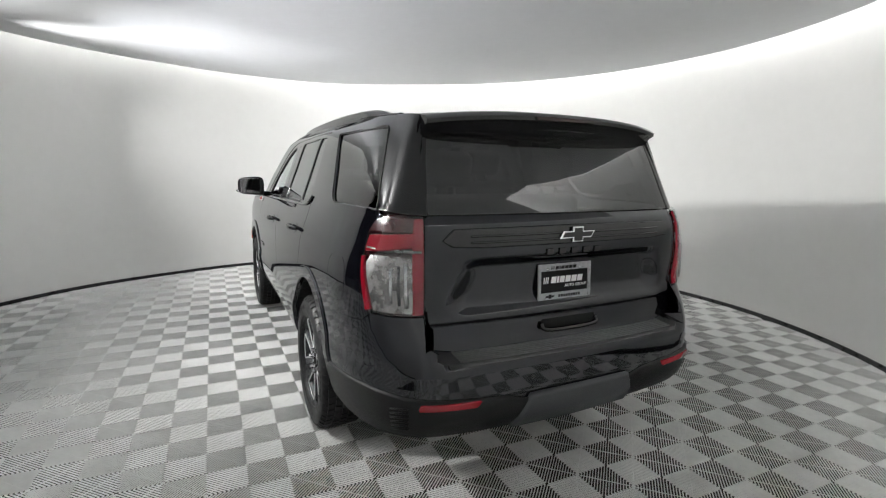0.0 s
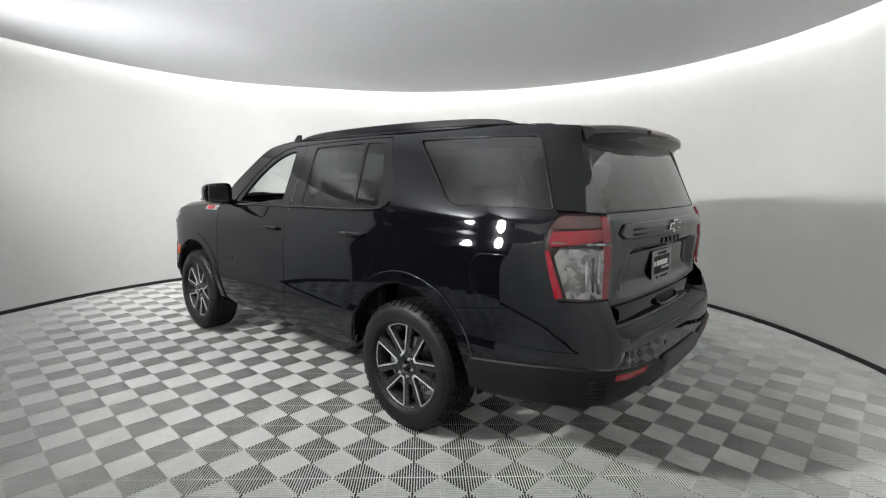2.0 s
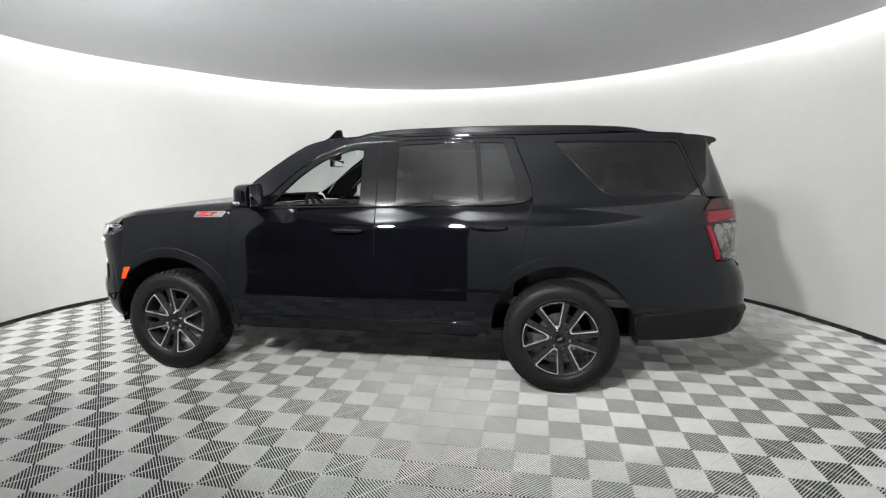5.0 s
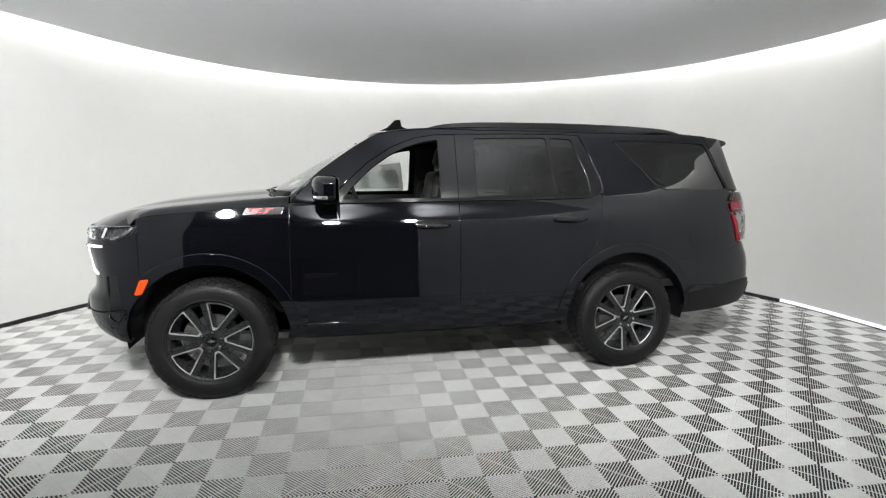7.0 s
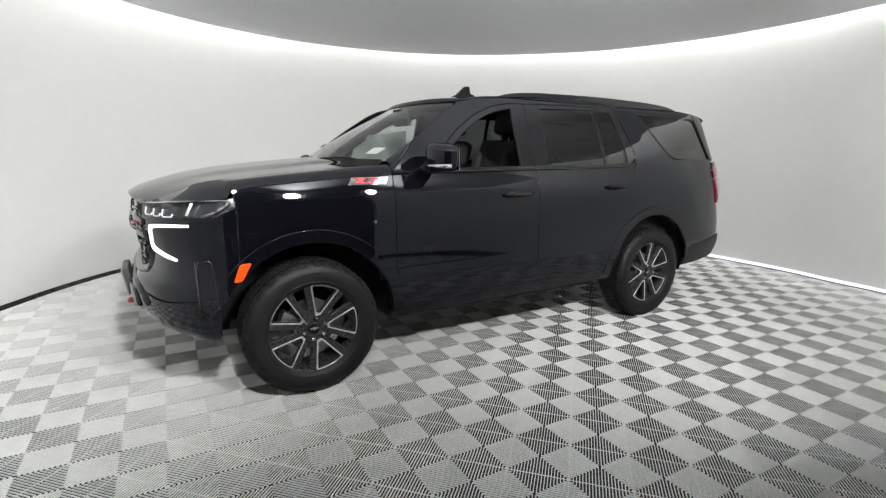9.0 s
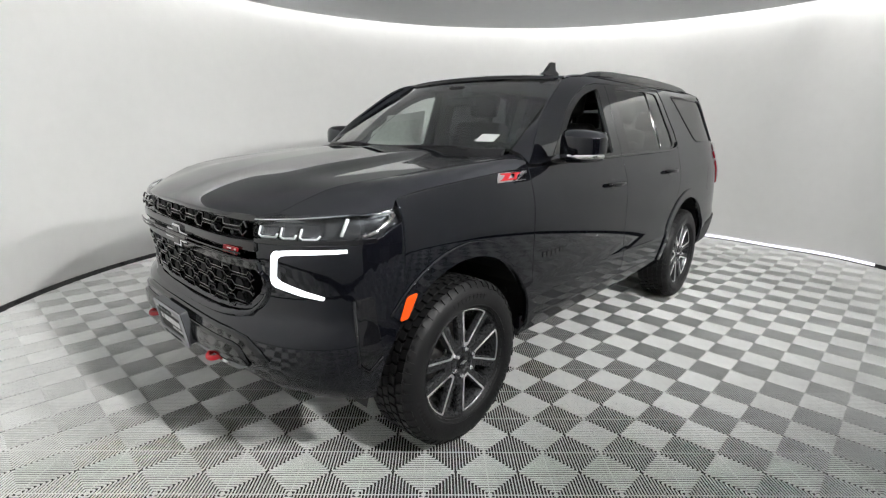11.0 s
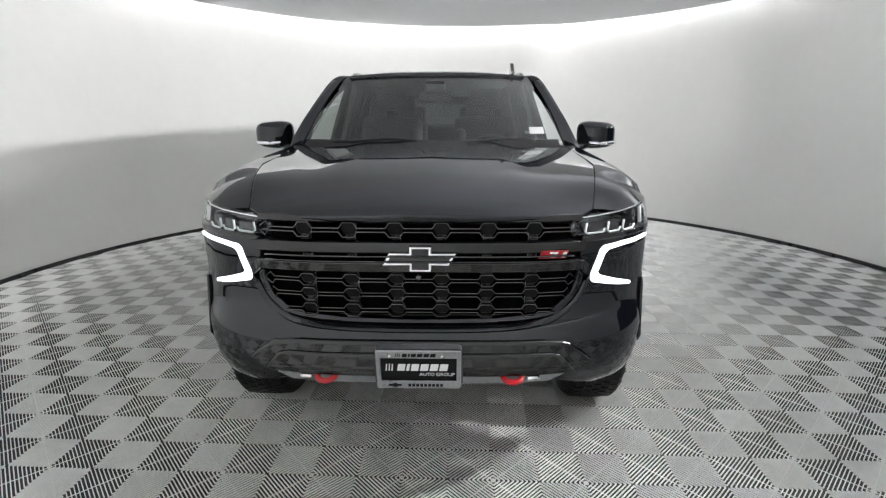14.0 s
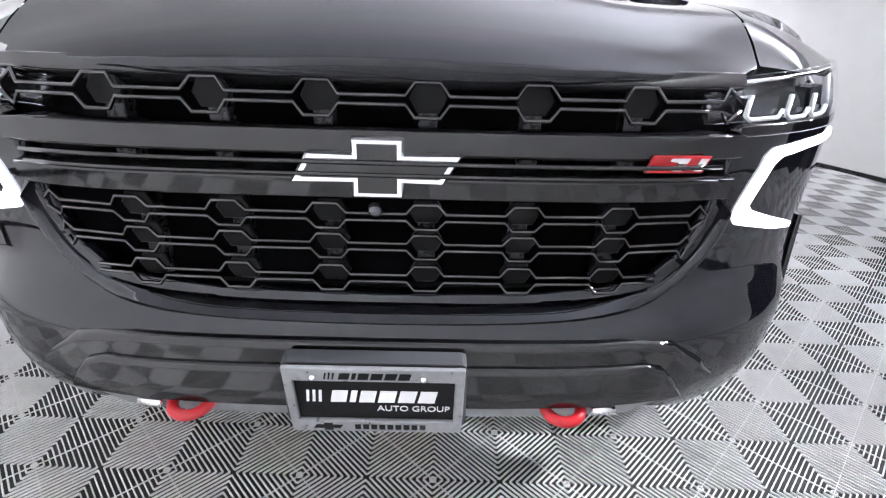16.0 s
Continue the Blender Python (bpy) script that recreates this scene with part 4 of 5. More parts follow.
def grille_row(zc, y0, y1, cols, small, big, lift, name):
    """Two mirrored wires that swell to a six-sided loop at each column."""
    for sgn in (1, -1):
        pts = [(y0, zc + sgn * small)]
        for c in cols:
            for dy, a in ((-0.034, small), (-0.02, big), (0.02, big), (0.034, small)):
                if y0 < c + dy < y1:
                    pts.append((c + dy, zc + sgn * a))
        pts.append((y1, zc + sgn * small))
        bm = bmesh.new()
        add_tube(bm, line_on(front, pts, lift), 0.0045, 6, flat=0.8)
        part(name, bm, WIRE, car, smooth=True)
    for c in cols:
        if y0 < c - 0.034 and c + 0.034 < y1:
            p, q = front(c - 0.03, zc), front(c + 0.03, zc)
            turn = Matrix.Translation(((p.x + q.x) / 2 + lift - 0.014, c, zc)) @ Matrix.Rotation(math.atan2(p.x - q.x, 0.06), 4, "Z") @ AHEAD
            bm = bmesh.new()
            add_prism(bm, [(-0.031, 0), (-0.019, big - 0.003), (0.019, big - 0.003), (0.031, 0), (0.019, 0.003 - big), (-0.019, 0.003 - big)], 0.008, turn, 0.002)
            part("grille_plate", bm, BLACKINK, car)


AHEAD = Matrix(((0, 0, 1), (1, 0, 0), (0, 1, 0))).to_4x4()      # x to the car's left, y up, z ahead
BACK = Matrix(((0, 0, -1), (-1, 0, 0), (0, 1, 0))).to_4x4()     # x to the car's right, y up, z back
COLS = [(-3.5 + k) * 0.171 for k in range(8)]
grille_row(1.126, -0.6, 0.6, COLS, 0.0065, 0.026, -0.012, "grille_wire")
for zc, yw in ((0.93, 0.6), (0.87, 0.585), (0.807, 0.53)):
    grille_row(zc, -yw, yw, COLS, 0.0065, 0.024, -0.012, "grille_wire")
for c in COLS:
    for z0, z1 in ((1.075, 1.168), (0.999, 1.045), (0.775, 0.97)):
        if abs(c) < 0.55:
            bm = bmesh.new()
            p = front(c, (z0 + z1) / 2)
            add_box(bm, (p.x - 0.07, c - 0.016, z0), (p.x - 0.035, c + 0.016, z1), 0.003)
            part("grille_post", bm, DARKALLOY, car)
for zc in (1.012, 1.032):
    bm = bmesh.new()
    add_tube(bm, line_on(front, [(-0.58 + 1.16 * k / 16, zc) for k in range(17)], -0.03), 0.004, 6)
    part("grille_wire", bm, GLOSS, car, smooth=True)
# front emblem: a plain cross with slanted arms, silver rim and dark face
CROSS = [(-0.125, -0.021), (-0.1, 0.021), (-0.035, 0.021), (-0.035, 0.044), (0.04, 0.044), (0.04, 0.021), (0.125, 0.021), (0.1, -0.021), (0.04, -0.021), (0.04, -0.044), (-0.035, -0.044), (-0.035, -0.021)]
FACE = [(-0.109, -0.0135), (-0.093, 0.0135), (-0.026, 0.0135), (-0.026, 0.036), (0.031, 0.036), (0.031, 0.0135), (0.109, 0.0135), (0.093, -0.0135), (0.031, -0.0135), (0.031, -0.036), (-0.026, -0.036), (-0.026, -0.0135)]


def emblem(m, scale, parent):
    bm = bmesh.new()
    add_prism(bm, [(x * scale, y * scale) for x, y in CROSS], 0.014, m, 0.004)
    base = part("emblem", bm, CHROME, parent, "silver-rimmed black cross emblem")
    bm = bmesh.new()
    add_prism(bm, [(x * scale, y * scale) for x, y in FACE], 0.006, m @ Matrix.Translation((0, 0, 0.0105)), 0.001)
    part("emblem_face", bm, GLOSS, base)


emblem(Matrix.Translation((front(0, 1.03).x + 0.012, 0.005, 1.021)) @ AHEAD, 1.1, car)
# red and silver grille badge
bm = bmesh.new()
m = Matrix.Translation((front(0.49, 1.035).x + 0.012, 0.497, 1.035)) @ Matrix.Rotation(radians(6), 4, "Z") @ AHEAD
add_prism(bm, [(-0.056, -0.014), (-0.044, 0.014), (0.056, 0.014), (0.044, -0.014)], 0.006, m, 0.001)
gb = part("grille_badge", bm, REDPAINT, car, "small red and silver grille badge")
for pts in ([(-0.012, -0.01), (-0.002, 0.004), (-0.018, 0.006), (-0.014, 0.011), (0.018, 0.011), (0.004, -0.01)], [(0.026, -0.01), (0.036, 0.011), (0.05, 0.011), (0.04, -0.01)]):
    bm = bmesh.new()
    add_prism(bm, pts, 0.003, m @ Matrix.Translation((0, 0, 0.0055)))
    part("badge_shape", bm, CHROME, gb)
# camera under the emblem
bm = bmesh.new()
add_lathe(bm, [(0, 0.014), (0.008, 0.013), (0.012, 0.008), (0.013, 0)], 16, Matrix.Translation((front(0, 0.965).x + 0.01, 0, 0.945)) @ AHEAD)
part("front_camera", bm, DARKCHROME, car, smooth=True)


def front_lamps(flip):
    k = -1 if flip else 1
    out = [(s_front(0.622), 1.088), (s_front(0.615), 1.168), (s_front(0.75), 1.179), (s_front(0.88), 1.19), (sx(1.955), 1.197), (sx(1.945), 1.155), (sx(2.06), 1.098), (s_front(0.8), 1.093)]
    # housing sits back from the lens
    lamp = panel("headlight", out, lambda s, z: wrap_front(s, z) + Vector((-0.05, -0.03, 0)), LAMPSILVER, car, step=0.04, thick=0.03, label="clear headlight with a dark housing", flip_y=flip)
    panel("lens", out, wrap_front, LENS, lamp, step=0.04, thick=0.004, lip=0.002, out=0.002, flip_y=flip)
    panel("lamp_bezel", [(s_front(0.622), 1.076), (s_front(0.622), 1.09), (s_front(0.8), 1.095), (sx(2.06), 1.1), (sx(2.05), 1.086), (s_front(0.8), 1.081)], wrap_front, GLOSS, lamp, step=0.04, thick=0.03, lip=0.003, out=0.004, flip_y=flip)

    def inside(y, z, back):
        p = front(y, z)
        return Vector((p.x - back, k * (p.y - back * 0.4), p.z))

    # three dark cells, each with a bright bent guide along its foot
    for y0, y1, top in ((0.632, 0.722, 1.15), (0.728, 0.795, 1.155), (0.80, 0.868, 1.165)):
        bm = bmesh.new()
        vs = []
        for back in (0.016, 0.045):
            vs.append([bm.verts.new(inside(y, z, back)) for y, z in ((y0 + 0.008, 1.106), (y1 - 0.004, 1.108), (y1 - 0.006, top - 0.012), (y0 + 0.01, top - 0.016))])
        bm.faces.new(vs[0])
        for i in range(4):
            bm.faces.new((vs[0][i], vs[0][(i + 1) % 4], vs[1][(i + 1) % 4], vs[1][i]))
        part("projector", bm, DARKCHROME, lamp, "dark headlight cell")
        bm = bmesh.new()
        add_tube(bm, [inside(y, z, 0.01) for y, z in ((y0 + 0.012, 1.14), (y0 + 0.004, 1.108), (y0 + 0.016, 1.1), (y1 - 0.01, 1.103), (y1 - 0.002, 1.116))], 0.0042, 6)
        part("light_guide", bm, LIGHTGUIDE, lamp, "bright light guide", smooth=True)
    bm = bmesh.new()
    add_tube(bm, [(p.x, k * p.y, p.z) for p in (wrap_front(s, z) + Vector((-0.008, -0.01, 0)) for s, z in ((sx(2.11), 1.108), (sx(2.06), 1.12), (sx(2.0), 1.155), (sx(1.97), 1.18)))], 0.008, 8)
    part("light_bar", bm, CLEARLENS, lamp, smooth=True)
    bm = bmesh.new()
    add_tube(bm, [(p.x, k * p.y, p.z) for p in (wrap_front(s, z) + Vector((-0.012, -0.012, 0)) for s, z in ((sx(2.185), 1.112), (sx(2.16), 1.175)))], 0.007, 8)
    part("light_bar", bm, LIGHTGUIDE, lamp, smooth=True)
    bm = bmesh.new()
    add_tube(bm, [(p.x, k * p.y, p.z) for p in (wrap_front(s, z) + Vector((0.002, 0.001, 0)) for s, z in ((s_front(0.62), 1.162), (s_front(0.7), 1.168), (s_front(0.8), 1.176), (s_front(0.88), 1.184), (sx(2.05), 1.19), (sx(1.97), 1.19)))], 0.0035, 6)
    part("lamp_edge", bm, CHROME, lamp, "thin chrome lamp edge", smooth=True)
    # lit daytime lamp: a bent band
    band = [(s_front(0.93), 1.064), (s_front(0.8), 1.059), (s_front(0.713), 1.049), (s_front(0.7), 1.036), (s_front(0.677), 0.94), (s_front(0.679), 0.917), (s_front(0.69), 0.906), (s_front(0.8), 0.882), (s_front(0.87), 0.868), (s_front(0.873), 0.876),
            (s_front(0.8), 0.9), (s_front(0.718), 0.926), (s_front(0.7), 0.942), (s_front(0.718), 1.022), (s_front(0.735), 1.038), (s_front(0.8), 1.048), (s_front(0.93), 1.056)]
    panel("daytime_lamp", band, wrap_front, LED, car, step=0.03, out=0.006, thick=0.02, lip=0.003, label="lit white daytime running lamp", flip_y=flip)
    dark = [(sx(2.14), 0.862), (sx(2.075), 0.872), (sx(2.045), 0.62), (sx(2.09), 0.57), (sx(2.13), 0.6)]
    panel("air_slot", rounded(dark, 0.02), wrap_front, GLOSS, car, step=0.04, out=0.003, thick=0.01, lip=0.004, label="black upright air slot", flip_y=flip)
    bm = bmesh.new()
    add_tube(bm, [(p.x, k * p.y, p.z) for p in (wrap_front(s, z) + Vector((0.004, 0.004, 0)) for s, z in ((sx(2.145), 0.865), (sx(2.135), 0.6), (sx(2.095), 0.56), (sx(2.04), 0.62)))], 0.007, 6)
    part("slot_edge", bm, GLOSS, car, smooth=True)
    # red tow hook with its bracket
    hook = smooth_line([(2.33, k * 0.323, 0.566), (2.425, k * 0.32, 0.562), (2.465, k * 0.33, 0.556), (2.478, k * 0.358, 0.552), (2.465, k * 0.386, 0.556), (2.425, k * 0.396, 0.562), (2.33, k * 0.393, 0.566)], 5)
    bm = bmesh.new()
    add_tube(bm, hook, 0.0115, 10)
    part("tow_hook", bm, REDPAINT, car, "red painted tow hook", smooth=True)
    bm = bmesh.new()
    add_box(bm, (2.26, k * 0.37 - 0.075, 0.50), (2.36, k * 0.37 + 0.075, 0.56), 0.015)
    part("hook_bracket", bm, BLACKINK, car)
    bm = bmesh.new()
    add_tube(bm, [(2.445, k * 0.415, 0.555), (2.44, k * 0.46, 0.555)], 0.012, 10)
    part("hook_pin", bm, CHROME, car, smooth=True)


both(front_lamps)


def word_bars(m, widths, h, gap, slant, mat, parent, name="print_bar"):
    """Unreadable or brand lettering as a row of slanted bars."""
    total = sum(widths) + gap * (len(widths) - 1)
    x = -total / 2
    for w in widths:
        bm = bmesh.new()
        add_prism(bm, [(x, -h / 2), (x + slant, h / 2), (x + slant + w, h / 2), (x + w, -h / 2)], 0.0012, m)
        part(name, bm, mat, parent)
        x += w + gap


def plate(name, m, label, with_holder):
    """A plate in a frame: x right, y up, z out."""
    base = None
    bm = bmesh.new()
    if with_holder:
        add_prism(bm, rounded([(-0.166, -0.072), (-0.16, 0.088), (0.16, 0.088), (0.166, -0.072)], 0.012), 0.03, m @ Matrix.Translation((0, 0, -0.03)))
        base = part("plate_holder", bm, GREYPLASTIC, car, "grey front plate holder")
        bm = bmesh.new()
    outer = rounded([(-0.158, -0.085), (-0.158, 0.085), (0.158, 0.085), (0.158, -0.085)], 0.014)
    add_prism(bm, outer, 0.004, m, 0.002)
    pl = part(name, bm, BLACKINK, base or car, "black dealer plate with white print bars")
    # raised frame
    bm = bmesh.new()
    for lo, hi in (((-0.158, 0.052), (0.158, 0.085)), ((-0.158, -0.085), (0.158, -0.052)), ((-0.158, -0.054), (-0.141, 0.054)), ((0.141, -0.054), (0.158, 0.054))):
        add_box(bm, (lo[0], lo[1], 0.002), (hi[0], hi[1], 0.011), 0.003, m)
    fr = part("plate_frame", bm, FRAMEGREY, pl, "grey plate frame")
    t = m @ Matrix.Translation((0.012, 0.008, 0.0042))
    word_bars(t, [0.028, 0.011, 0.028, 0.03, 0.03, 0.03], 0.03, 0.006, 0.006, WHITEINK, pl)
    for k in range(3):
        word_bars(m @ Matrix.Translation((-0.122 + 0.011 * k, 0.008, 0.0042)), [0.005], 0.03, 0, 0.003, WHITEINK, pl)
    words = bpy.data.curves.new("print", "FONT")
    words.body, words.size, words.extrude, words.align_x, words.align_y = "AUTO GROUP", 0.0205, 0.0006, "CENTER", "CENTER"
    holder = bpy.data.objects.new("print", words)
    me = bpy.data.meshes.new_from_object(holder)
    bpy.data.objects.remove(holder)
    finish("print", me, WHITEINK, pl).matrix_basis = m @ Matrix.Translation((0.068, -0.024, 0.0048))
    word_bars(m @ Matrix.Translation((0.0, 0.067, 0.0108)), [0.018, 0.007, 0.018, 0.02, 0.02, 0.02], 0.015, 0.004, 0.004, BLACKINK, fr)
    for k in range(3):
        word_bars(m @ Matrix.Translation((-0.085 + 0.007 * k, 0.067, 0.0108)), [0.003], 0.015, 0, 0.003, BLACKINK, fr)
    word_bars(m @ Matrix.Translation((0.025, -0.069, 0.0108)), [0.011] * 9, 0.013, 0.004, 0.0, BLACKINK, fr)
    bm = bmesh.new()
    add_prism(bm, [(x * 0.22, y * 0.22) for x, y in CROSS], 0.0012, m @ Matrix.Translation((-0.09, -0.069, 0.0108)))
    part("print_shape", bm, BLACKINK, fr)
    for x in (-0.086, 0.086):
        bm = bmesh.new()
        add_lathe(bm, [(0, 0.006), (0.004, 0.005), (0.006, 0.0)], 10, m @ Matrix.Translation((x + (0.0 if x > 0 else -0.02), 0.062, 0.0105)))
        part("screw", bm, CHROME, fr, smooth=True)


plate("front_plate", Matrix.Translation((2.492, 0.002, 0.615)) @ Matrix.Rotation(radians(10), 4, "Y") @ AHEAD, "", True)

# ---- rear ----
gate = [(0.0, 0.824), (s_rear(0.6), 0.824), (s_rear(0.72), 0.84), (s_rear(0.748), 0.88), (s_rear(0.752), 1.0), (s_rear(0.752), 1.385), (s_rear(0.735), 1.402), (0.0, 1.402)]


def ease(x, a, b):
    k = min(1, max(0, (x - a) / (b - a)))
    return k * k * (3 - 2 * k)


def gate_skin(s, z):
    """The tailgate, with the sunken field round the plate and a crease under it."""
    p = wrap_rear(s, z)
    y = abs(p.y)
    deep = 0.048 * ease(0.59 - 0.06 * ease(z, 1.0, 1.2) + 0.07 - y, 0, 0.13) * ease(z, 0.955, 1.06) * (1 - ease(z, 1.185, 1.225))
    return p + Vector((deep - 0.012 * ease(z, 0.93, 0.96) * (1 - ease(z, 0.96, 1.0)), 0, 0))



tailgate = panel("tailgate", gate + [(-u, v) for u, v in gate[-2:0:-1]], gate_skin, PAINT, car, step=0.021, thick=0.03, lip=0.005)
bar = [(0.0, 1.278), (s_rear(0.5), 1.278), (s_rear(0.63), 1.285), (s_rear(0.665), 1.305), (s_rear(0.62), 1.342), (0.0, 1.346)]
trim = panel("tailgate_bar", bar + [(-u, v) for u, v in bar[-2:0:-1]], wrap_rear, GLOSS, tailgate, step=0.05, out=0.016, thick=0.02, lip=0.008)
for z in (1.296, 1.322):
    bm = bmesh.new()
    add_tube(bm, [wrap_rear(s_rear(y), z) + Vector((-0.019, 0, 0)) for y in (-0.55, -0.4, -0.2, 0, 0.2, 0.4, 0.55)], 0.005, 6)
    part("bar_edge", bm, GLOSS, trim, smooth=True)
emblem(Matrix.Translation((rear(0, 1.312).x - 0.014, 0.0, 1.312)) @ BACK, 0.82, tailgate)
for k in range(5):
    bm = bmesh.new()
    y = -0.14 + 0.07 * k
    p = rear(y, 1.235)
    add_box(bm, (p.x - 0.006, y - 0.018, 1.222), (p.x + 0.004, y + 0.018, 1.25), 0.002)
    part("badge_bar", bm, GLOSS, tailgate)
plate("rear_plate", Matrix.Translation((rear(0, 1.06).x + 0.036, 0.012, 1.083)) @ Matrix.Rotation(radians(2), 4, "Y") @ BACK, "", False)
bm = bmesh.new()
g = smooth_line([(rear(0.16, 0.895).x - 0.004, 0.165, 0.90), (rear(0.15, 0.88).x - 0.02, 0.145, 0.872), (rear(0, 0.875).x - 0.024, 0, 0.868), (rear(0.15, 0.88).x - 0.02, -0.145, 0.872), (rear(0.16, 0.895).x - 0.004, -0.165, 0.90)], 5)
add_tube(bm, g, 0.011, 8)
part("tailgate_grip", bm, GLOSS, tailgate, smooth=True)
panel("grip_recess", rounded([(-0.15, 0.868), (-0.165, 0.915), (0.165, 0.915), (0.15, 0.868)], 0.015), rear, BLACKINK, tailgate, out=0.002, step=0.05, thick=0.01, lip=0.003)
# rear window and its shiny border
rw = [(0.0, 1.412), (s_rear(0.725), 1.412), (s_rear(0.735), 1.43), (s_rear(0.725), 1.62), (s_rear(0.70), 1.80), (0.0, 1.825)]
panel("rear_window", rw + [(-u, v) for u, v in rw[-2:0:-1]], wrap_rear, TINT, tailgate, step=0.06, thick=0.004, lip=0.003, label="dark tinted rear window")
for flip in (False, True):
    b1 = [(END - sx(-2.352), 1.80), (END - sx(-2.497), 1.42), (s_rear(0.742), 1.408), (s_rear(0.73), 1.62), (s_rear(0.703), 1.815), (END - sx(-2.36), 1.845)]
    panel("rear_pillar", b1, wrap_rear, GLOSS, car, step=0.04, out=0.004, thick=0.02, label="gloss black rear pillar", flip_y=flip)
# roof spoiler: a thick blade with a rounded rear edge
bm = bmesh.new()
rows = []
for k in range(25):
    y = -0.675 + 1.35 * k / 24
    a = abs(y) / 0.675
    tip = -2.655 + 0.08 * a**3
    zt = roof_line(-2.44) - 0.034 * a**2.4 + 0.004
    prof = [(-2.30, zt + 0.002), (-2.42, zt - 0.002), (tip + 0.07, zt - 0.01), (tip + 0.02, zt - 0.02), (tip, zt - 0.036), (tip + 0.004, zt - 0.052), (tip + 0.03, zt - 0.062), (tip + 0.05, zt - 0.09), (tip + 0.075, zt - 0.125 + 0.03 * a), (-2.47, zt - 0.14 + 0.03 * a)]
    rows.append([bm.verts.new((x, y, z)) for x, z in prof])
for a, b in zip(rows, rows[1:]):
    for i in range(len(a) - 1):
        bm.faces.new((a[i], b[i], b[i + 1], a[i + 1]))
bm.faces.new(rows[0])
bm.faces.new(rows[-1][::-1])
spo = part("roof_spoiler", bm, GLOSS, car, "gloss black roof spoiler", angle=50)
bm = bmesh.new()
zt = roof_line(-2.44) - 0.045
add_box(bm, (-2.664, -0.17, zt - 0.004), (-2.645, 0.17, zt + 0.014), 0.004)
part("brake_light", bm, DARKRED, spo, "dark red high brake light")


def rear_corner(flip):
    k = -1 if flip else 1
    out = [(s_rear(0.762), 0.995), (s_rear(0.762), 1.395), (END - sx(-2.575), 1.40), (END - sx(-2.525), 1.392), (END - sx(-2.465), 1.325), (END - sx(-2.46), 1.27), (END - sx(-2.51), 1.09), (END - sx(-2.565), 0.995)]
    lamp = panel("tail_lamp", rounded(out, 0.015), wrap_rear, DARKRED, car, step=0.03, out=-0.008, thick=0.03, lip=0.008, label="red and clear tail lamp", flip_y=flip)
    upright = [(s_rear(0.765), 1.0), (s_rear(0.765), 1.385), (s_rear(0.808), 1.385), (s_rear(0.808), 1.0)]
    panel("red_band", upright, wrap_rear, REDLENS, lamp, step=0.03, out=0.014, thick=0.008, lip=0.004, flip_y=flip)
    top = [(s_rear(0.812), 1.28), (s_rear(0.812), 1.33), (END - sx(-2.5), 1.31), (END - sx(-2.49), 1.262), (END - sx(-2.5), 1.245)]
    panel("red_band", top, wrap_rear, REDLENS, lamp, step=0.03, out=0.013, thick=0.008, lip=0.004, flip_y=flip)
    low_red = [(END - sx(-2.54), 1.0), (END - sx(-2.475), 1.22), (END - sx(-2.492), 1.222), (END - sx(-2.57), 1.01)]
    panel("red_band", low_red, wrap_rear, REDLENS, lamp, step=0.03, out=0.012, thick=0.008, lip=0.004, flip_y=flip)
    dome = [(s_rear(0.812), 1.34), (s_rear(0.812), 1.388), (END - sx(-2.575), 1.39), (END - sx(-2.525), 1.38), (END - sx(-2.48), 1.33)]
    panel("lamp_dome", dome, wrap_rear, PINKLENS, lamp, step=0.03, out=0.01, thick=0.008, lip=0.004, label="clear upper part of the lamp", flip_y=flip)
    clear = [(s_rear(0.812), 1.005), (s_rear(0.812), 1.235), (END - sx(-2.545), 1.23), (END - sx(-2.525), 1.2), (END - sx(-2.59), 1.01)]
    panel("reverse_lamp", clear, wrap_rear, CLEARLENS, lamp, step=0.03, out=0.013, thick=0.008, lip=0.004, label="frosted clear reversing lamp", flip_y=flip)
    # upright reflectors behind the clear part
    for q, (w, mat) in enumerate(((0.011, SATIN), (0.007, DARKCHROME), (0.009, SATIN))):
        y0, y1 = 0.832 + 0.027 * q, 0.838 + 0.025 * q
        bm = bmesh.new()
        add_tube(bm, [(p.x, k * p.y, p.z) for p in (wrap_rear(s_rear(y), z) + Vector((-0.012, 0.004, 0)) for y, z in ((y0, 1.03 + 0.008 * q), (y1, 1.1), (y1, 1.215 - 0.012 * q)))], w, 6)
        part("reflector_bar", bm, mat, lamp, smooth=True)
    bm = bmesh.new()
    add_tube(bm, [(p.x, k * p.y, p.z) for p in (wrap_rear(s, z) + Vector((-0.012, 0.006, 0)) for s, z in ((s_rear(0.768), 1.262), (s_rear(0.83), 1.262), (END - sx(-2.55), 1.262), (END - sx(-2.49), 1.262)))], 0.007, 6)
    part("lamp_strip", bm, CLEARLENS, lamp, smooth=True)
    panel("lens", rounded(out, 0.015), wrap_rear, LENS, lamp, step=0.025, out=0.022, thick=0.004, lip=0.002, flip_y=flip)


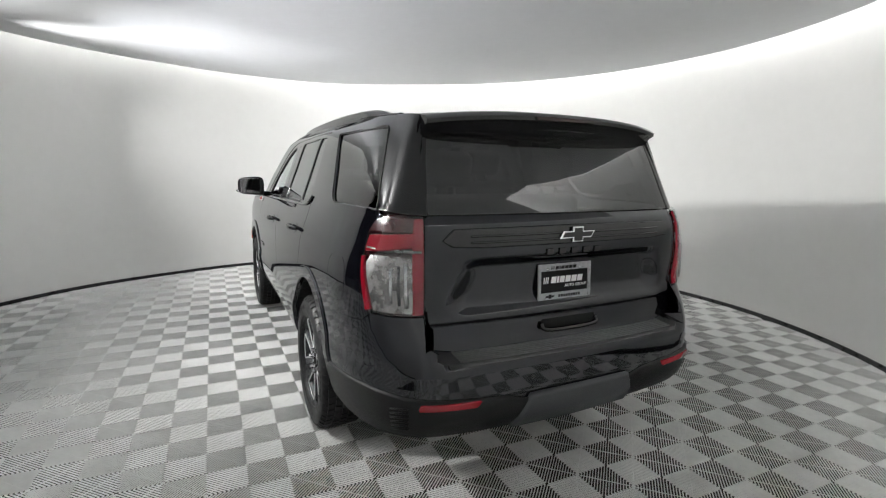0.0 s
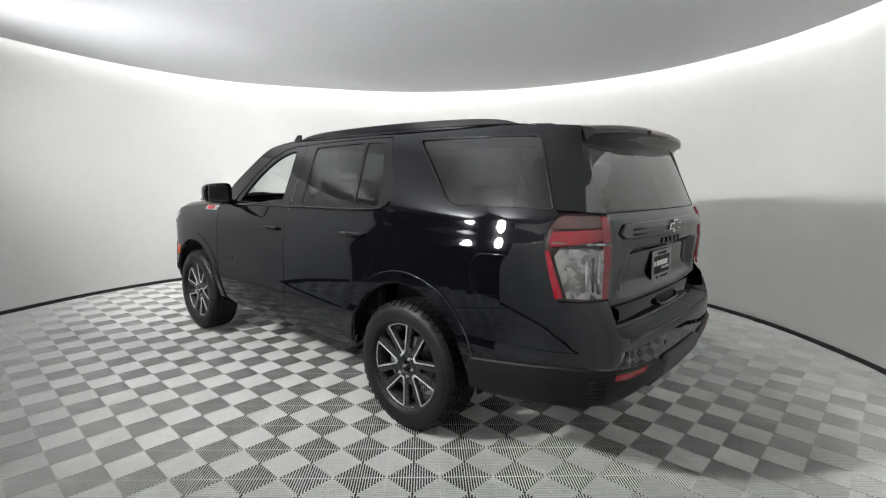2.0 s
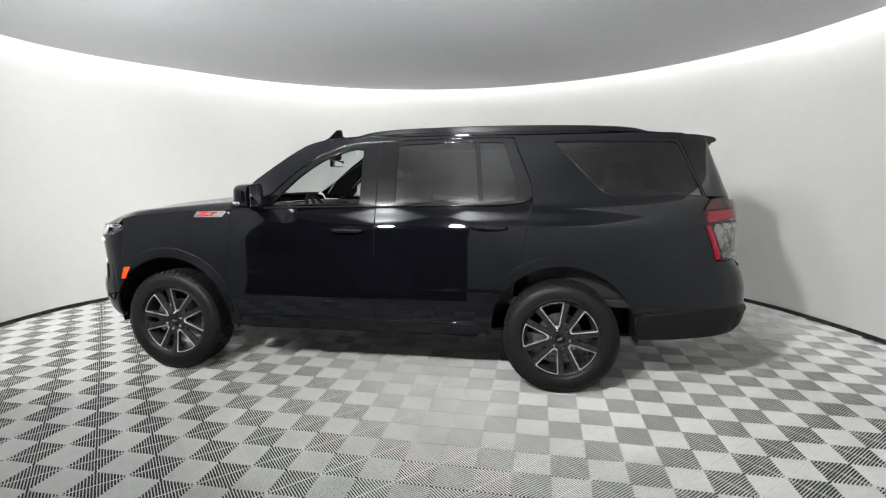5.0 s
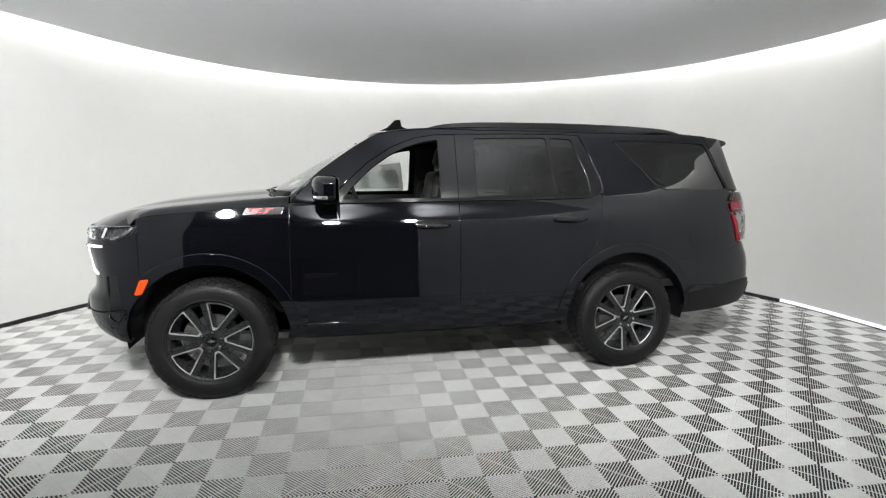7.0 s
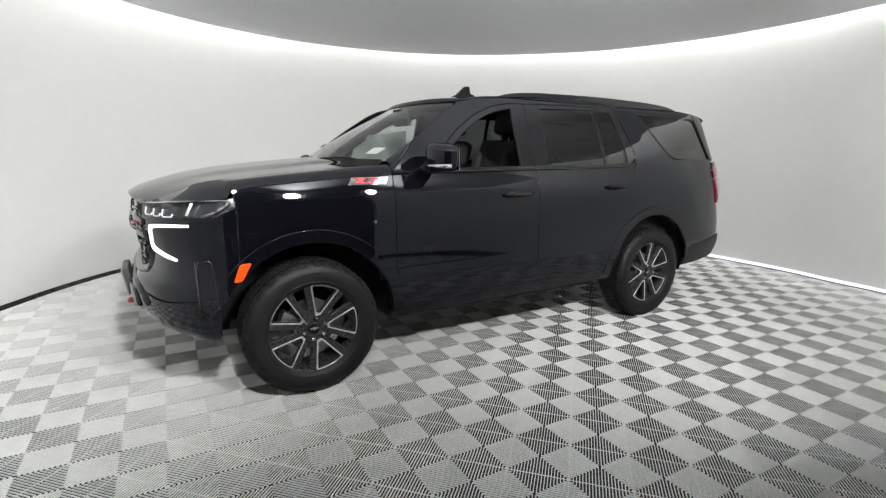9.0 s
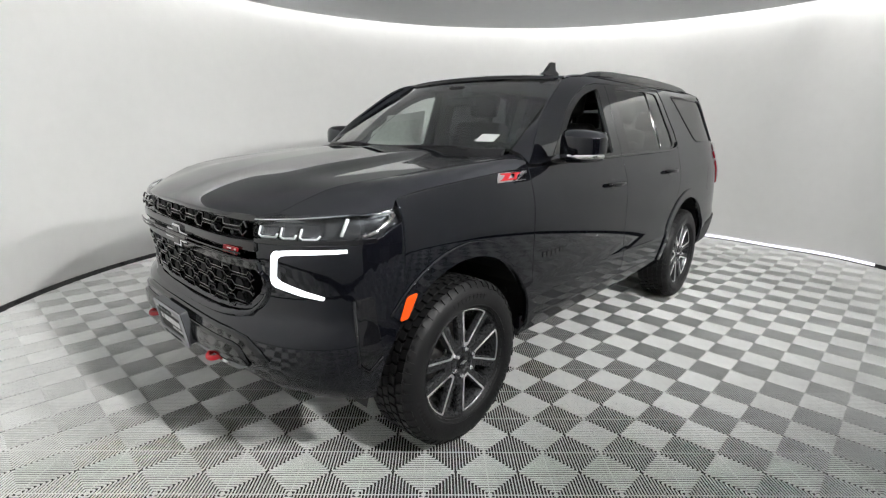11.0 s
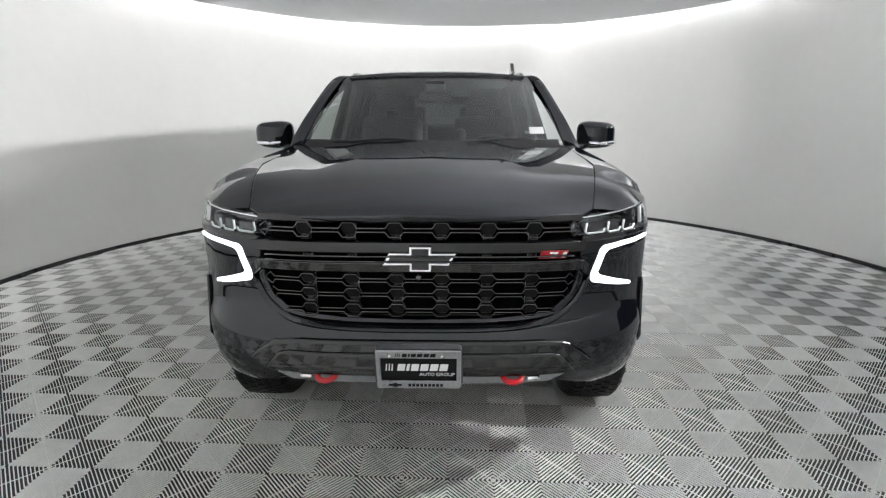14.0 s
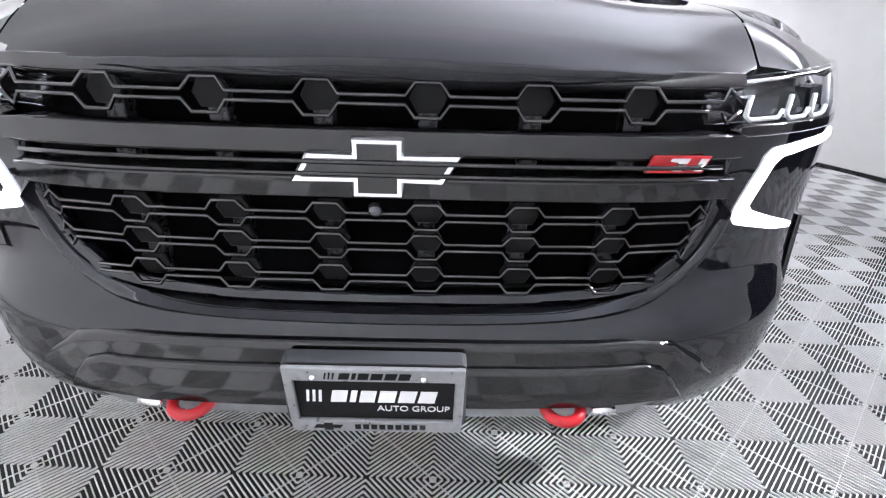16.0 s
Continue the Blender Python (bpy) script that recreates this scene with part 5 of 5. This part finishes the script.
both(rear_corner)
hb = [(0.0, 0.798), (s_rear(0.5), 0.798), (s_rear(0.66), 0.803), (s_rear(0.757), 0.85), (s_rear(0.762), 0.985), (END - sx(-2.56), 0.98), (END - sx(-2.5), 0.94), (END - sx(-2.23), 0.905), (END - sx(-1.94), 0.86)]
hb += [(END - sx(x), z) for x, z in arc(RX, AZ, AR, 128, 172, 6)] + [(END - sx(-2.07), 0.42), (END - sx(-2.3), 0.44), (s_rear(0.85), 0.475), (s_rear(0.6), 0.47), (0.0, 0.46)]
rbump = panel("rear_bumper", hb + [(-u, v) for u, v in hb[-2:0:-1]], wrap_rear, PAINT, car, step=0.05, thick=0.03, lip=0.006)
pad = [(0.0, 0.0), (0.66, 0.0), (0.715, 0.3), (0.715, 1.0), (0.0, 1.0)]


def step_top(y, k):
    a = rear(y, 0.795)
    b = rear(y, 0.86)
    return Vector((a.x + (b.x + 0.02 - a.x) * k, y, 0.803 + 0.018 * k))


pd = panel("bumper_step", pad + [(-u, v) for u, v in pad[-2:0:-1]], step_top, STEPGREY, rbump, step=0.08, thick=0.02, lip=0.004, out=0.002)
for k in range(7):
    bm = bmesh.new()
    add_tube(bm, [step_top(y, 0.12 + 0.12 * k) + Vector((0, 0, 0.004)) for y in (-0.62, -0.4, -0.2, 0, 0.2, 0.4, 0.62)], 0.0045, 5)
    part("step_rib", bm, STEPRIB, pd, smooth=True)
# lower grey skirt, tow cover, reflectors, vents
sk = [(0.0, 0.60), (s_rear(0.32), 0.60), (s_rear(0.4), 0.625), (s_rear(0.88), 0.665), (END - sx(-2.55), 0.66), (END - sx(-2.06), 0.60), (END - sx(-2.05), 0.43), (END - sx(-2.3), 0.445), (s_rear(0.85), 0.485), (s_rear(0.5), 0.47), (0.0, 0.455)]
panel("rear_skirt", sk + [(-u, v) for u, v in sk[-2:0:-1]], wrap_rear, PLASTIC, rbump, step=0.05, out=0.012, thick=0.02, lip=0.01)
tc = [(0.0, 0.615), (s_rear(0.28), 0.615), (s_rear(0.34), 0.47), (0.0, 0.462)]
panel("tow_cover", tc + [(-u, v) for u, v in tc[-2:0:-1]], wrap_rear, GREYPLASTIC, rbump, step=0.05, out=0.028, thick=0.02, lip=0.014)
for k in (False, True):
    sg = -1 if k else 1
    panel("reflector", rounded([(s_rear(0.55), 0.615), (s_rear(0.53), 0.637), (s_rear(0.77), 0.645), (s_rear(0.775), 0.622)], 0.006), wrap_rear, REDLENS, rbump, step=0.05, out=0.018, thick=0.012, lip=0.003, label="red bumper reflector", flip_y=k)
    for q in range(6):
        z = 0.515 + 0.02 * q
        p0, p1 = wrap_rear(s_rear(0.865), z), wrap_rear(s_rear(0.81), z + 0.012)
        bm = bmesh.new()
        add_tube(bm, [(p0.x - 0.008, sg * (p0.y + 0.014), p0.z), (p1.x - 0.014, sg * (p1.y + 0.01), p1.z)], 0.0035, 6)
        part("vent_slat", bm, PLASTIC, rbump, smooth=True)
for y in (-0.72, -0.28, 0.28, 0.72):
    p = rear(y, 0.70)
    bm = bmesh.new()
    add_lathe(bm, [(0, 0.002), (0.011, 0.002), (0.0125, 0.0)], 14, Matrix.Translation((p.x - 0.001, y, 0.70)) @ BACK)
    part("parking_sensor", bm, GLOSS, rbump)

# ---- wheels ----
def tyre_mesh():
    bm = bmesh.new()
    prof = [(0.28, -0.112), (0.288, -0.125), (0.306, -0.1345), (0.335, -0.139), (0.362, -0.1375), (0.388, -0.1305), (0.404, -0.119), (0.4125, -0.103), (0.416, -0.08), (0.417, 0.0)]
    add_lathe(bm, prof + [(r, -z) for r, z in prof[-2::-1]], 72, Matrix())
    # tread blocks in staggered rows, shoulder lugs, and bars on the sidewall
    for row, (z0, z1, off) in enumerate(((-0.104, -0.068, 0), (-0.06, -0.024, 0.5), (-0.017, 0.017, 0.2), (0.024, 0.06, 0.7), (0.068, 0.104, 0.3))):
        n = 52
        for k in range(n):
            a0, a1 = 2 * math.pi * (k + off) / n, 2 * math.pi * (k + off + 0.76) / n
            sk = 0.012 if row % 2 else -0.012
            vs = []
            for r in (0.41, 0.4225 if row in (0, 4) else 0.4255):
                for a, z in ((a0, z0), (a1, z0), (a1 + sk, z1), (a0 + sk, z1)):
                    vs.append(bm.verts.new((r * math.cos(a), r * math.sin(a), z)))
            bm.faces.new(vs[4:])
            for i in range(4):
                j = (i + 1) % 4
                bm.faces.new((vs[i], vs[j], vs[4 + j], vs[4 + i]))
    for sgn in (1, -1):
        n = 52
        for k in range(n):
            a0, a1 = 2 * math.pi * k / n, 2 * math.pi * (k + 0.62) / n
            deep = 0.388 if k % 2 else 0.396
            lo, hi = [], []
            for a, r, z in ((a0, 0.4195, 0.102), (a1, 0.4195, 0.102), (a1 + 0.01, 0.41, 0.12), (a1 + 0.016, deep, 0.133), (a0 + 0.016, deep, 0.133), (a0 + 0.01, 0.41, 0.12)):
                lo.append(bm.verts.new(((r - 0.006) * math.cos(a), (r - 0.006) * math.sin(a), sgn * (z - 0.007))))
                hi.append(bm.verts.new((r * math.cos(a), r * math.sin(a), sgn * z)))
            bm.faces.new((hi[0], hi[1], hi[2], hi[5]))
            bm.faces.new((hi[5], hi[2], hi[3], hi[4]))
            for i in range(6):
                j = (i + 1) % 6
                bm.faces.new((lo[i], lo[j], hi[j], hi[i]))
    add_lathe(bm, [(0.299, 0.13), (0.3, 0.1345), (0.303, 0.136), (0.306, 0.134)], 72)
    # raised print on the sidewall, as plain bars
    for start, count in ((10, 9), (130, 7), (250, 9)):
        for k in range(count):
            a0, a1 = radians(start + 4.6 * k), radians(start + 4.6 * k + 3.0)
            quad = [(a0, 0.338), (a1, 0.338), (a1, 0.362), (a0, 0.362)]
            lo = [bm.verts.new((r * math.cos(a), r * math.sin(a), 0.134)) for a, r in quad]
            hi = [bm.verts.new((r * math.cos(a), r * math.sin(a), 0.1405)) for a, r in quad]
            bm.faces.new(hi)
            for i in range(4):
                bm.faces.new((lo[i], lo[(i + 1) % 4], hi[(i + 1) % 4], hi[i]))
    return bm


def polar(r, deg, z):
    return Vector((r * math.cos(radians(deg)), r * math.sin(radians(deg)), z))


def add_slab(bm, corners, thick):
    top = [bm.verts.new(c) for c in corners]
    low = [bm.verts.new(Vector(c) - Vector((0, 0, thick))) for c in corners]
    bm.faces.new(top)
    bm.faces.new(low[::-1])
    n = len(top)
    for i in range(n):
        bm.faces.new((top[i], low[i], low[(i + 1) % n], top[(i + 1) % n]))


def build_wheel():
    """One wheel, its axis along z, the outer face up."""
    wheel = new("wheel")
    wheel["label"] = "dark alloy wheel with machined edges and an all-terrain tyre"
    part("tyre", tyre_mesh(), RUBBER, wheel, "black all-terrain tyre", angle=35)
    bm = bmesh.new()
    add_lathe(bm, [(0.28, -0.115), (0.286, -0.10), (0.26, -0.09), (0.24, -0.02), (0.255, 0.07), (0.268, 0.098), (0.277, 0.108), (0.284, 0.112), (0.288, 0.12), (0.288, 0.127), (0.2865, 0.124), (0.2845, 0.1)], 72)
    rim = part("rim", bm, DARKALLOY, wheel, "dark painted rim", angle=40)
    # the face: five wide pockets with machined rims and five plain slots between them
    flat = lambda u, v: Vector((u, v, 0.094 + 0.14 * (u * u + v * v)))  # noqa: E731
    up = Vector((0, 0, 1))

    def pocket(c, grow):
        ri, ro, ai, ao = 0.1 - grow * 1.6, 0.272 + grow * 0.75, 7.5, 17.6
        pts = [(ri, -ai - grow * 260), (ri, ai + grow * 260)] + [(ro, (ao + grow * 235) * (1 - 2 * k / 6)) for k in range(7)]
        return rounded([tuple(polar(r, c + d, 0).xy) for r, d in pts], [0.008, 0.008, 0.012, 0, 0, 0, 0, 0, 0.012], 3)

    def slot(c):
        d, e = Vector((math.cos(radians(c)), math.sin(radians(c)))), Vector((-math.sin(radians(c)), math.cos(radians(c))))
        return rounded([tuple(d * r + e * w) for r, w in ((0.122, -0.016), (0.122, 0.016), (0.276, 0.04), (0.276, -0.04))], 0.008, 3)

    holes = [pocket(20 + 72 * k + 90, 0.0) for k in range(5)] + [slot(20 + 72 * k + 126) for k in range(5)]
    ring = [tuple(polar(0.284, 5 * k, 0).xy) for k in range(72)]
    panel("wheel_face", ring, flat, DARKALLOY, wheel, holes=holes, step=0.03, thick=0.03, lip=0.003, label="dark painted wheel face", up=up)
    for k in range(5):
        c = 20 + 72 * k + 90
        panel("pocket_rim", pocket(c, 0.009), flat, MACHINED, wheel, holes=[pocket(c, 0.001)], step=0.03, thick=0.006, lip=0.0012, out=0.0035, label="bright machined pocket rim", up=up)
    bm = bmesh.new()
    add_lathe(bm, [(0, 0.092), (0.05, 0.093), (0.056, 0.098), (0.066, 0.0995), (0.082, 0.098), (0.086, 0.09)], 40)
    part("wheel_centre", bm, DARKALLOY, wheel, angle=30)
    bm = bmesh.new()
    add_lathe(bm, [(0, 0.104), (0.03, 0.103), (0.037, 0.098), (0.039, 0.088)], 28)
    cap = part("hub_cap", bm, GLOSS, wheel, "gloss black hub cap", smooth=True)
    bm = bmesh.new()
    add_prism(bm, [(x * 0.22, y * 0.22) for x, y in CROSS], 0.002, Matrix.Translation((0, 0, 0.1035)))
    part("cap_emblem", bm, CHROME, cap)
    for k in range(6):
        bm = bmesh.new()
        m = Matrix.Translation(polar(0.07, 60 * k + 20, 0.093))
        add_lathe(bm, [(0, 0.026), (0.008, 0.025), (0.0125, 0.019), (0.0145, 0.006), (0.0155, 0.0)], 12, m)
        part("wheel_nut", bm, CHROME, wheel, "chrome wheel nut")
    # brake behind the spokes
    bm = bmesh.new()
    add_lathe(bm, [(0.07, 0.01), (0.165, 0.01), (0.168, 0.0), (0.165, -0.02), (0.07, -0.02)], 48)
    part("brake_disc", bm, STEEL, wheel, angle=40)
    bm = bmesh.new()
    add_slab(bm, [polar(0.105, -35 + 70 * i / 8, 0.045) for i in range(9)] + [polar(0.2, 35 - 70 * i / 8, 0.045) for i in range(9)], 0.08)
    part("brake_caliper", bm, STEEL, wheel)
    return wheel


wheel = build_wheel()
wheel.parent = car
wheel.matrix_basis = Matrix.Translation((FX, 0.868, 0.409)) @ Matrix.Rotation(-math.pi / 2, 4, "X") @ Matrix.Diagonal((0.965, 0.965, 0.98, 1))
for x, y, spin in ((RX, 0.868, 31), (FX, -0.868, 8), (RX, -0.868, 47)):
    m = Matrix.Translation((x, y, 0.409)) @ Matrix.Rotation(-math.pi / 2 if y > 0 else math.pi / 2, 4, "X") @ Matrix.Rotation(radians(spin), 4, "Z")
    copy_thing(wheel, m)

# ---- underbody and cabin ----
bm = bmesh.new()
add_box(bm, (-2.45, -0.62, 0.33), (1.2, 0.62, 0.52), 0.03)
add_box(bm, (1.15, -0.55, 0.42), (2.2, 0.55, 0.56), 0.03)
add_box(bm, (-0.95, -0.9, 0.36), (0.95, 0.9, 0.5), 0.03)
part("underbody", bm, PLASTIC, car)
for x in (FX, RX):
    bm = bmesh.new()
    add_tube(bm, [(x, -0.8, 0.41), (x, 0.8, 0.41)], 0.05, 12)
    part("axle", bm, PLASTIC, car, smooth=True)
bm = bmesh.new()
add_tube(bm, [(-2.0, -0.45, 0.33), (-2.3, -0.5, 0.34), (-2.55, -0.52, 0.36)], 0.035, 12)
part("exhaust_pipe", bm, STEEL, car, smooth=True)
bm = bmesh.new()
add_box(bm, (-2.55, -0.86, 0.62), (1.05, 0.86, 0.68), 0.01)
part("cabin_floor", bm, TRIMIN, car)
bm = bmesh.new()
add_box(bm, (1.0, -0.86, 0.62), (1.06, 0.86, 1.3), 0.01)
part("bulkhead", bm, TRIMIN, car)
panel("headliner", [(0.28, -0.62), (0.28, 0.62), (-2.4, 0.6), (-2.4, -0.6)], lambda x, y: roof(x, y) - Vector((0, 0, 0.04)), HEADLINER, car, step=0.15, thick=0.01)
# dashboard with a hood over the dials and a screen
bm = bmesh.new()
rows = []
for y in np.linspace(-0.84, 0.84, 15):
    b = 0.03 * math.exp(-((y - 0.4) / 0.16) ** 2)
    prof = [(1.04, 1.30), (0.85, 1.325 + b), (0.72, 1.31 + b), (0.66, 1.27 + b), (0.66, 1.2), (0.7, 1.05), (0.74, 0.8)]
    rows.append([bm.verts.new((x, y, z)) for x, z in prof])
for a, b in zip(rows, rows[1:]):
    for i in range(6):
        bm.faces.new((a[i], a[i + 1], b[i + 1], b[i]))
dash = part("dashboard", bm, TRIMIN, car, smooth=True)
bm = bmesh.new()
add_box(bm, (0.655, -0.13, 1.13), (0.675, 0.14, 1.28), 0.006)
part("display", bm, FRIT, dash)
bm = bmesh.new()
add_box(bm, (0.3, -0.16, 0.68), (0.68, 0.16, 1.05), 0.03)
add_box(bm, (-0.35, -0.17, 0.68), (0.3, 0.17, 0.98), 0.04)
part("centre_console", bm, TRIMIN, car)
# steering wheel
sw = Matrix.Translation((0.5, 0.4, 1.24)) @ Matrix.Rotation(radians(-68), 4, "Y")
bm = bmesh.new()
add_tube(bm, [sw @ Vector((0.185 * math.cos(a), 0.185 * math.sin(a), 0)) for a in np.linspace(0, 2 * math.pi, 32, endpoint=False)], 0.016, 8, closed=True)
st = part("steering_wheel", bm, LEATHER, car, "black leather steering wheel", smooth=True)
bm = bmesh.new()
add_lathe(bm, [(0, 0.03), (0.06, 0.025), (0.075, 0.0), (0.05, -0.03), (0.03, -0.2)], 20, sw)
for a in (0, 180, 270):
    d = Vector((math.cos(radians(a + 90)), math.sin(radians(a + 90)), 0))
    add_tube(bm, [sw @ (d * 0.06), sw @ (d * 0.18)], 0.015, 6)
part("wheel_hub", bm, TRIMIN, st, smooth=True)


def seat(x, y, w, z=0.72, back=0.62, head=True, bench=False):
    """A seat with cushion, backrest, side bolsters and head restraint."""
    bm = bmesh.new()
    add_box(bm, (x - 0.02, y - w / 2, z + 0.1), (x + 0.48, y + w / 2, z + 0.26), 0.05, segments=3)
    s = part("seat", bm, LEATHER, car, "black leather seat", smooth=True)
    tilt = Matrix.Translation((x, y, z + 0.24)) @ Matrix.Rotation(radians(-14), 4, "Y")
    bm = bmesh.new()
    add_box(bm, (-0.1, -w / 2, -0.06), (0.05, w / 2, back), 0.055, tilt, 3)
    if not bench:
        for k in (1, -1):
            add_box(bm, (-0.07, k * (w / 2 - 0.05) - 0.045, 0.02), (0.10, k * (w / 2 - 0.05) + 0.045, back - 0.12), 0.04, tilt, 3)
    part("backrest", bm, LEATHER, s, smooth=True)
    if head:
        for hy in ((0,) if not bench else (-w * 0.3, w * 0.3)):
            bm = bmesh.new()
            add_box(bm, (-0.07, hy - 0.135, back + 0.05), (0.04, hy + 0.135, back + 0.24), 0.045, tilt, 3)
            part("head_restraint", bm, LEATHER, s, smooth=True)
            for k in (1, -1):
                bm = bmesh.new()
                add_tube(bm, [tilt @ Vector((-0.02, hy + k * 0.06, back - 0.03)), tilt @ Vector((-0.02, hy + k * 0.06, back + 0.07))], 0.006, 6)
                part("restraint_post", bm, CHROME, s, smooth=True)
    bm = bmesh.new()
    add_box(bm, (x + 0.02, y - w / 2 + 0.06, 0.675), (x + 0.42, y + w / 2 - 0.06, z + 0.14), 0.02)
    part("seat_base", bm, TRIMIN, s)


for y in (0.4, -0.4):
    seat(-0.1, y, 0.52)
    seat(-1.05, y, 0.52, back=0.58)
seat(-1.95, 0.0, 1.15, z=0.74, back=0.5, bench=True)
# inner door linings and pillars
for k in (1, -1):
    bm = bmesh.new()
    add_box(bm, (-1.2, k * 0.85 - 0.03, 0.66), (1.0, k * 0.85 + 0.03, 1.32), 0.02)
    part("door_lining", bm, TRIMIN, car)
    for x0, x1 in ((-0.28, -0.1), (-1.42, -1.26)):
        bm = bmesh.new()
        vs = [(x0, 0.87, 1.3), (x1, 0.87, 1.3), (x1, 0.73, 1.82), (x0, 0.73, 1.82)]
        add_slab(bm, [Vector((x, k * (y - 0.02), z)) for x, y, z in vs], 0.03)
        part("inner_pillar", bm, HEADLINER, car)
for y in (-0.82, 0.82):
    bm = bmesh.new()
    add_box(bm, (-2.42, y * 0.97 - 0.02, 0.68), (-1.3, y * 0.97 + 0.02, 1.36), 0.01)
    part("rear_lining", bm, TRIMIN, car)
# inside mirror with its sensor box, seen through the windscreen
bm = bmesh.new()
add_box(bm, (0.47, -0.12, 1.655), (0.50, 0.12, 1.72), 0.012)
im = part("inside_mirror", bm, FRIT, car)
bm = bmesh.new()
add_box(bm, (0.45, -0.115, 1.66), (0.469, 0.115, 1.715), 0.004)
part("mirror_glass", bm, CHROME, im)
bm = bmesh.new()
add_box(bm, (0.45, -0.07, 1.72), (0.54, 0.07, 1.79), 0.015)
part("sensor_box", bm, TRIMIN, im)
# white label inside the windscreen, and the price sheet on the far front window
panel("windscreen_label", [(0.60, 1.437), (0.60, 1.475), (0.695, 1.475), (0.695, 1.437)], lambda y, z: screen(y, z) + Vector((0.006, 0, 0.004)), PAPER, car, step=0.05, thick=0.001, lip=0.001, label="small white paper label")
for k in range(5):
    panel("print_bar", [(0.575 + 0.016 * k, 1.445), (0.575 + 0.016 * k, 1.457), (0.585 + 0.016 * k, 1.457), (0.585 + 0.016 * k, 1.445)], lambda y, z: screen(y, z) + Vector((-0.006, 0, -0.003)), GREYINK, car, step=0.05, thick=0.0005, lip=0.0005)
sheet = panel("price_sheet", [(0.60, 1.37), (0.585, 1.47), (0.47, 1.55), (0.46, 1.60), (0.05, 1.655), (0.0, 1.36)], lambda x, z: side(x, z) + Vector((0, -0.022, 0)), PAPER, car, step=0.1, thick=0.001, lip=0.001, label="white price sheet on the window", flip_y=True)
panel("print_area", [(0.56, 1.395), (0.55, 1.47), (0.44, 1.545), (0.08, 1.585), (0.045, 1.385)], lambda x, z: side(x, z) + Vector((0, -0.028, 0)), SHEETINK, sheet, step=0.1, thick=0.0005, lip=0.0005, flip_y=True)

build_floor()
